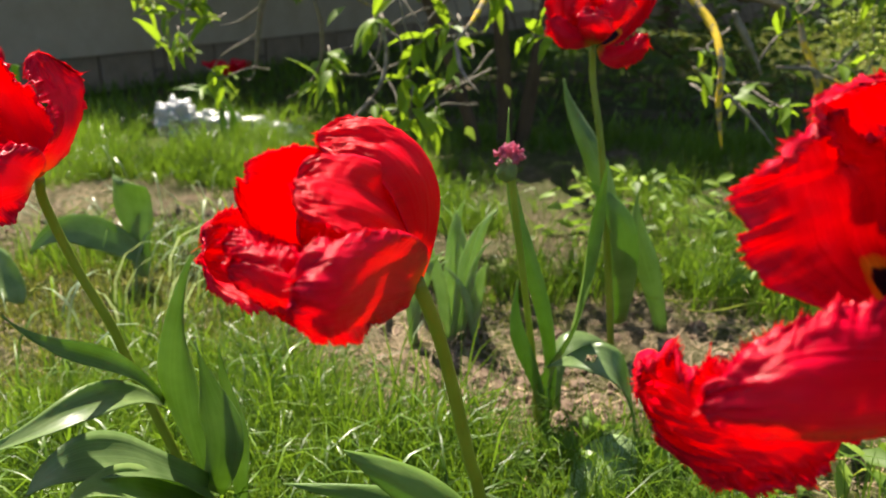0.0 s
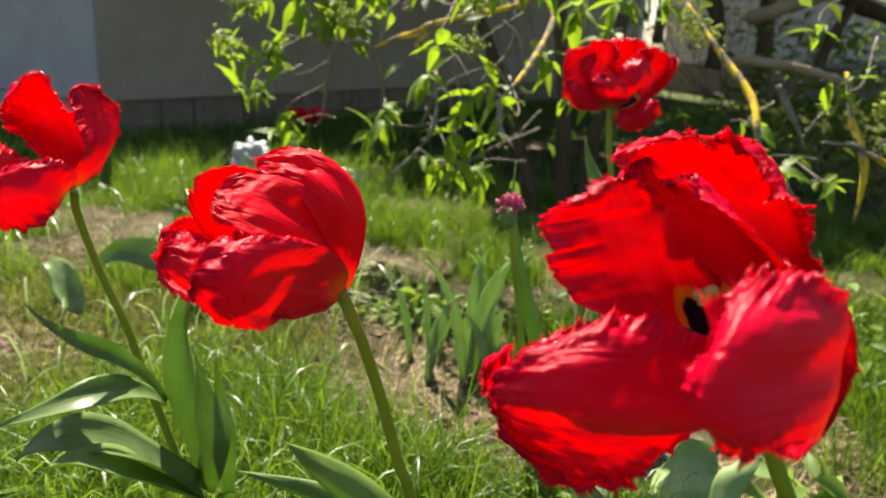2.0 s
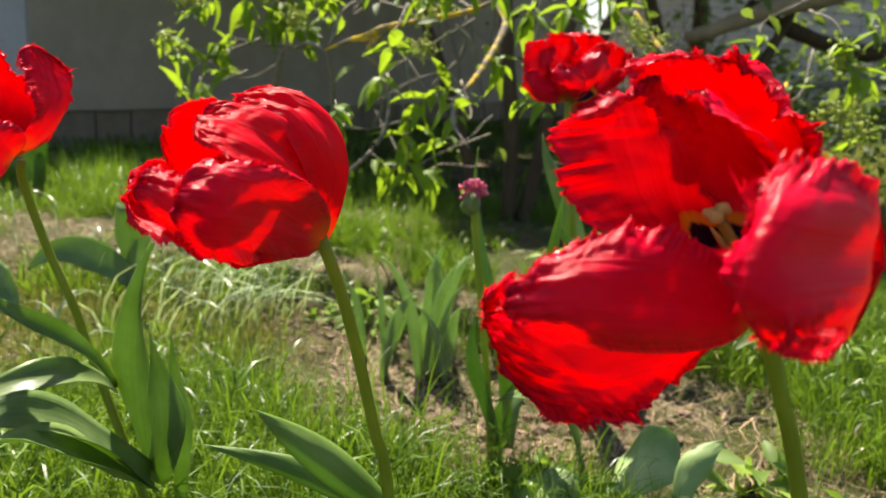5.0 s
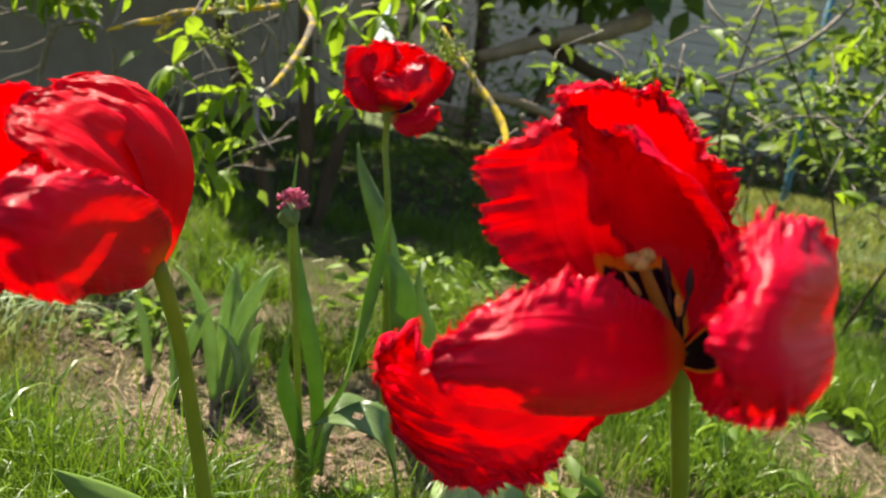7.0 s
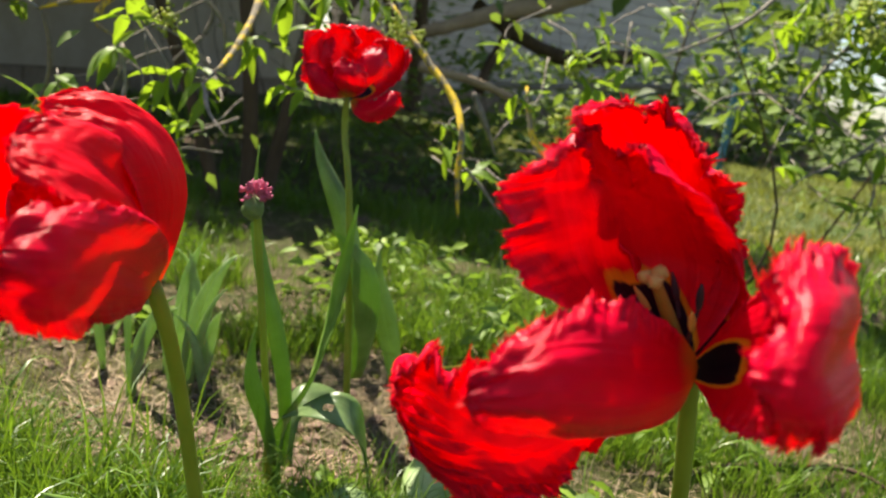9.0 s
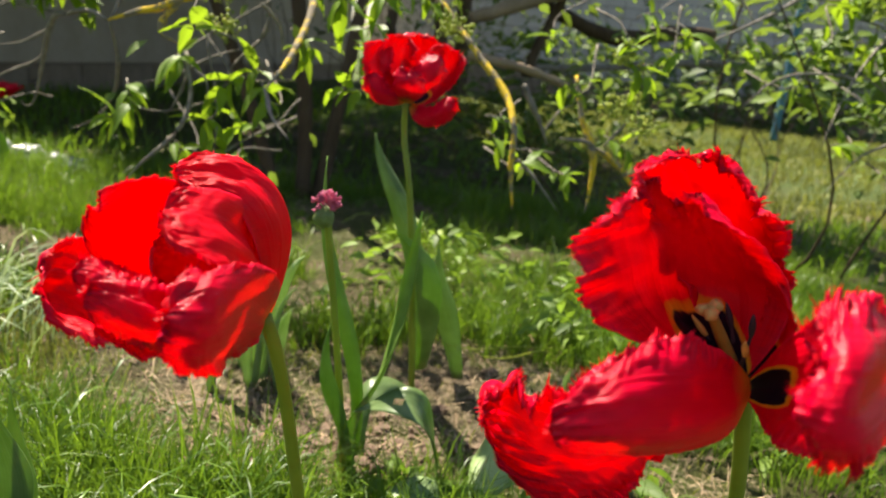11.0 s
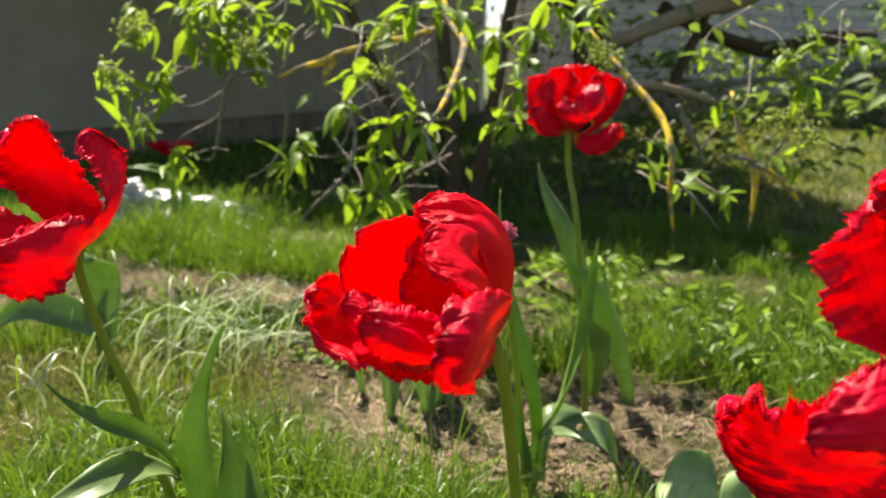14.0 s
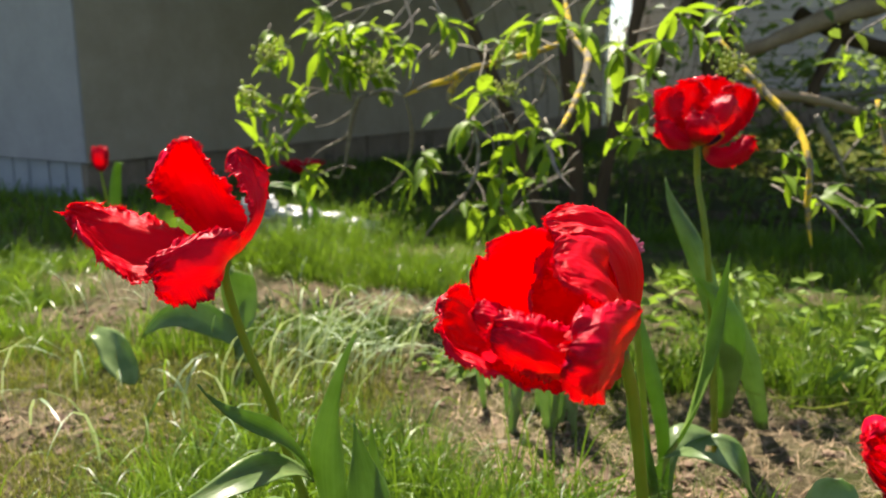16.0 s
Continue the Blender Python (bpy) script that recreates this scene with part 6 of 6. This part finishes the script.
def blades(name, count, area, length, width, material, label, seed, keep, lean=0.5, flat=False, height=None, arch=False, tufts=0, comb=None):
    """Grass blades of three tapering pieces each, joined in one mesh. tufts: how many clumps they grow in; comb: the way they lean."""
    rng = random.Random(seed)
    vs, fs = [], []
    x0, x1, y0, y1 = area
    made = 0
    tries = 0
    clumps = []
    while len(clumps) < tufts:
        x, y = rng.uniform(x0, x1), rng.uniform(y0, y1)
        if rng.random() < keep(x, y):
            clumps.append((x, y, rng.uniform(0.5, 1.3), rng.uniform(0, 6.28)))
    while made < count and tries < count * 6:
        tries += 1
        size = 1.0
        if tufts and rng.random() < 0.8:
            cx, cy, size, way = clumps[rng.randrange(tufts)]
            ox, oy = rng.gauss(0, 0.011 * size), rng.gauss(0, 0.011 * size)
            x, y = cx + ox, cy + oy
            a = math.atan2(oy, ox) + rng.gauss(0, 0.7) if rng.random() < 0.7 else way + rng.gauss(0, 0.5)
        else:
            x, y = rng.uniform(x0, x1), rng.uniform(y0, y1)
            if rng.random() > keep(x, y):
                continue
            a = rng.uniform(0, 2 * math.pi)
        if comb is not None:
            a = comb + rng.gauss(0, 0.55)
        made += 1
        ln = rng.uniform(*length) * (height(x, y) if height else 1) * size
        w = rng.uniform(*width)
        dx, dy = math.cos(a), math.sin(a)
        b = rng.uniform(0.15, 1.0) * lean
        z = ground_height(x, y) - 0.003
        o = len(vs)
        fx, fy = -dy * w / 2, dx * w / 2
        ca = rng.uniform(0, 6.28)
        fx, fy = math.cos(ca) * w / 2, math.sin(ca) * w / 2
        cuts = ((0, 0.8), (0.35, 1.0), (0.7, 0.75)) if not arch else ((0, 0.8), (0.2, 1.0), (0.4, 1.0), (0.6, 0.9), (0.75, 0.7), (0.9, 0.4))
        for s, k in cuts:
            h = 0.004 + 0.02 * s * rng.random() if flat else ln * (s - 0.45 * b * s * s)
            r = ln * s if flat else ln * b * s ** 1.7
            if arch:
                h, r = ln * 0.62 * math.sin(2.35 * s) * (1.1 - 0.5 * b), ln * (0.35 + 0.4 * b) * (1 - math.cos(1.9 * s))
            vs.append((x + dx * r - fx * k, y + dy * r - fy * k, z + h))
            vs.append((x + dx * r + fx * k, y + dy * r + fy * k, z + h))
        h = 0.006 if flat else ln * (1 - 0.62 * b)
        r = ln if flat else ln * b
        if arch:
            h, r = ln * 0.62 * math.sin(2.35) * (1.1 - 0.5 * b), ln * (0.35 + 0.4 * b) * (1 - math.cos(1.9))
        vs.append((x + dx * r, y + dy * r, z + h))
        for q in range(len(cuts) - 1):
            fs.append((o + 2 * q, o + 2 * q + 1, o + 2 * q + 3, o + 2 * q + 2))
        q = o + 2 * len(cuts)
        fs.append((q - 2, q - 1, q))
    me = bpy.data.meshes.new(name)
    me.from_pydata(vs, [], fs)
    me.materials.append(material)
    for p in me.polygons:
        p.use_smooth = True
    return tagged(new(name, me), label, "grass", kind="stuff")


def shaded(x, y):
    """Little grass on the bare earth under the bush."""
    return 1.0 if y < 1.55 else 1 - 0.70 * min(1.0, max(0.0, (x + 0.55 + 0.25 * (y - 2)) / 0.35)) * min(1.0, (y - 1.55) / 0.2) * min(1.0, max(0.0, (2.1 + 0.3 * y - x) / 0.5))


def patchy(x, y):
    n = noise.noise(Vector((x * 3.1, y * 3.1, 7.7)))
    lush = math.exp(-((x + 0.10) / 0.30) ** 2 - ((y - 0.74) / 0.17) ** 2)
    return shaded(x, y) * max(0.03, min(1.0, 0.9 * lush + 0.42 + 2.0 * n + 0.8 * noise.noise(Vector((x * 9.1, y * 9.1, 2.2))))) * max(0.0, 1 - 1.8 * bare(x, y)) * min(1.0, max(0.0, (x + 1.9) / 0.5), max(0.0, (1.7 - x) / 0.4))


def tall(x, y):
    n = 0.8 + 0.6 * noise.noise(Vector((x * 2.2 + 9, y * 2.2, 3.1)))
    bank = math.exp(-((x + 0.75) / 0.6) ** 2 - ((y - 2.35) / 0.4) ** 2)
    front = math.exp(-((x + 0.05) / 0.22) ** 2 - ((y - 0.82) / 0.16) ** 2)
    return max(0.4, n) + 1.0 * bank + 0.7 * front


blades("grass", 125000, (-1.9, 1.7, 0.5, 2.8), (0.035, 0.115), (0.0009, 0.0023), M_GRASS, "fresh green grass in uneven tufts", 41, patchy, 0.75, height=tall, tufts=5200)
blades("grass", 9000, (-3.0, 1.2, 2.6, 7.5), (0.05, 0.12), (0.005, 0.010), M_GRASS, "green lawn grass", 42, lambda x, y: 0.8 * max(shaded(x, y), 1.0 if y > 6.2 else 0.0), 0.7)
blades("dry_lawn", 26000, (1.2, 9.0, 2.8, 9.0), (0.04, 0.10), (0.005, 0.012), M_MOSS, "yellowed dry lawn grass beyond the shrubs", 60, lambda x, y: 0.25 + 0.75 * max(0.0, noise.noise(Vector((x * 0.9, y * 0.9, 4))) + 0.5), 0.9)
blades("lawn", 24000, (-4.5, 4.5, -3.0, 2.8), (0.05, 0.11), (0.004, 0.009), M_GRASS, "green lawn grass round the flower bed", 56, lambda x, y: 0.0 if -1.7 < x < 1.5 and y > 0.62 or math.hypot(x, y) < 0.35 else min(1.0, 0.55 + noise.noise(Vector((x * 1.3, y * 1.3, 5)))), 0.8)
blades("grass", 17000, (-0.48, 0.32, 0.48, 0.98), (0.04, 0.115), (0.0008, 0.0019), M_GRASS, "dense fresh green grass in front of the tulips", 49, lambda x, y: max(0.0, 1 - 2.0 * bare(x, y)) * (0.35 + 0.65 * max(0, noise.noise(Vector((x * 8, y * 8, 3))) + 0.5)), 0.85, tufts=420)
blades("dry_grass", 15000, (-1.5, 1.3, 0.6, 2.6), (0.018, 0.080), (0.0007, 0.0017), M_STRAW, "dry straw-coloured grass lying on the soil", 43, lambda x, y: 0.10 + 0.90 * min(1, bare(x, y)), flat=True)
blades("grass", 15000, (0.36, 1.35, 0.72, 1.75), (0.04, 0.12), (0.0008, 0.0019), M_GRASS, "fresh grass among the weeds under the bush", 59, lambda x, y: max(0.0, 1 - 1.8 * bare(x, y)) * max(0.1, 0.6 + 1.5 * noise.noise(Vector((x * 6, y * 6, 8)))), 0.8, tufts=520)
blades("dry_grass", 700, (-1.4, 1.2, 0.6, 2.5), (0.04, 0.10), (0.0008, 0.0015), M_STRAW, "dry upright grass stalks", 44, lambda x, y: 0.3 + 0.6 * min(1, bare(x, y)), 0.9)
blades("pale_grass", 100, (-0.62, -0.12, 1.02, 1.50), (0.11, 0.23), (0.0022, 0.0042), M_GRASS_PALE, "fine grey-green grass combed over by the wind", 45, lambda x, y: math.exp(-((x + 0.38) / 0.13) ** 2 - ((y - 1.28) / 0.12) ** 2), 0.9, arch=True, comb=0.25)
blades("pale_grass", 24, (-0.92, -0.38, 0.84, 1.12), (0.12, 0.22), (0.0026, 0.0048), M_GRASS_PALE, "sparse grey-green grass arching over", 46, lambda x, y: 1, 0.9, arch=True)
blades("pale_grass", 45, (-1.15, -0.55, 1.35, 1.85), (0.10, 0.20), (0.0018, 0.0034), M_GRASS_PALE, "withered pale grass among the bare patches", 61, lambda x, y: 0.3 + 0.7 * min(1, bare(x, y)), 0.9, arch=True, comb=2.9)
blades("long_grass", 1500, (-1.3, 0.8, 0.55, 1.7), (0.09, 0.21), (0.0014, 0.0036), M_GRASS, "long arching grass blades among the tulips", 47, patchy, 0.9, arch=True)

blades("moss", 46000, (-1.5, 0.6, 0.55, 1.35), (0.010, 0.032), (0.0010, 0.0022), M_MOSS, "short yellow-green mossy turf", 48, lambda x, y: max(0.05, 1 - 1.1 * bare(x, y)) * (1.0 if x < -0.25 else 0.35), 0.8)
stick = thing("fallen_branch", (0.70, 0.905, 0.0), "dark dry branch lying on the soil under the weeds", "branch")
part("stick", tube(((0.66, 0.9, 0.014), (0.76, 0.905, 0.022), (0.86, 0.917, 0.018), (0.96, 0.94, 0.012)), [0.006, 0.007, 0.005], 8, 18, 0.4, 3), M_BARK_DARK, stick)
part("side_shoot", tube(((0.86, 0.917, 0.018), (0.88, 0.895, 0.03), (0.895, 0.865, 0.035), (0.91, 0.835, 0.03)), [0.004, 0.002], 7, 10, 0.4, 5), M_BARK_DARK, stick)
clods = []
rc = random.Random(50)
while len(clods) < 1500:
    a, b, c, d = BARE[rc.choice((0, 0, 0, 1, 1, 2, 3, 4, 5, 6))]
    x, y = rc.gauss(a, c * 0.5), rc.gauss(b, d * 0.5)
    r = 0.0018 + 0.0095 * rc.random() ** 3
    clods.append(lump((x, y, ground_height(x, y) + r * 0.3), (r, r * rc.uniform(0.7, 1.2), r * rc.uniform(0.5, 0.9)), rc.random() * 90, 1.1, 1))
tagged(sharp(part("soil_clods", merged(clods), M_CLOD)), "crumbly brown soil clods", "soil", kind="stuff")
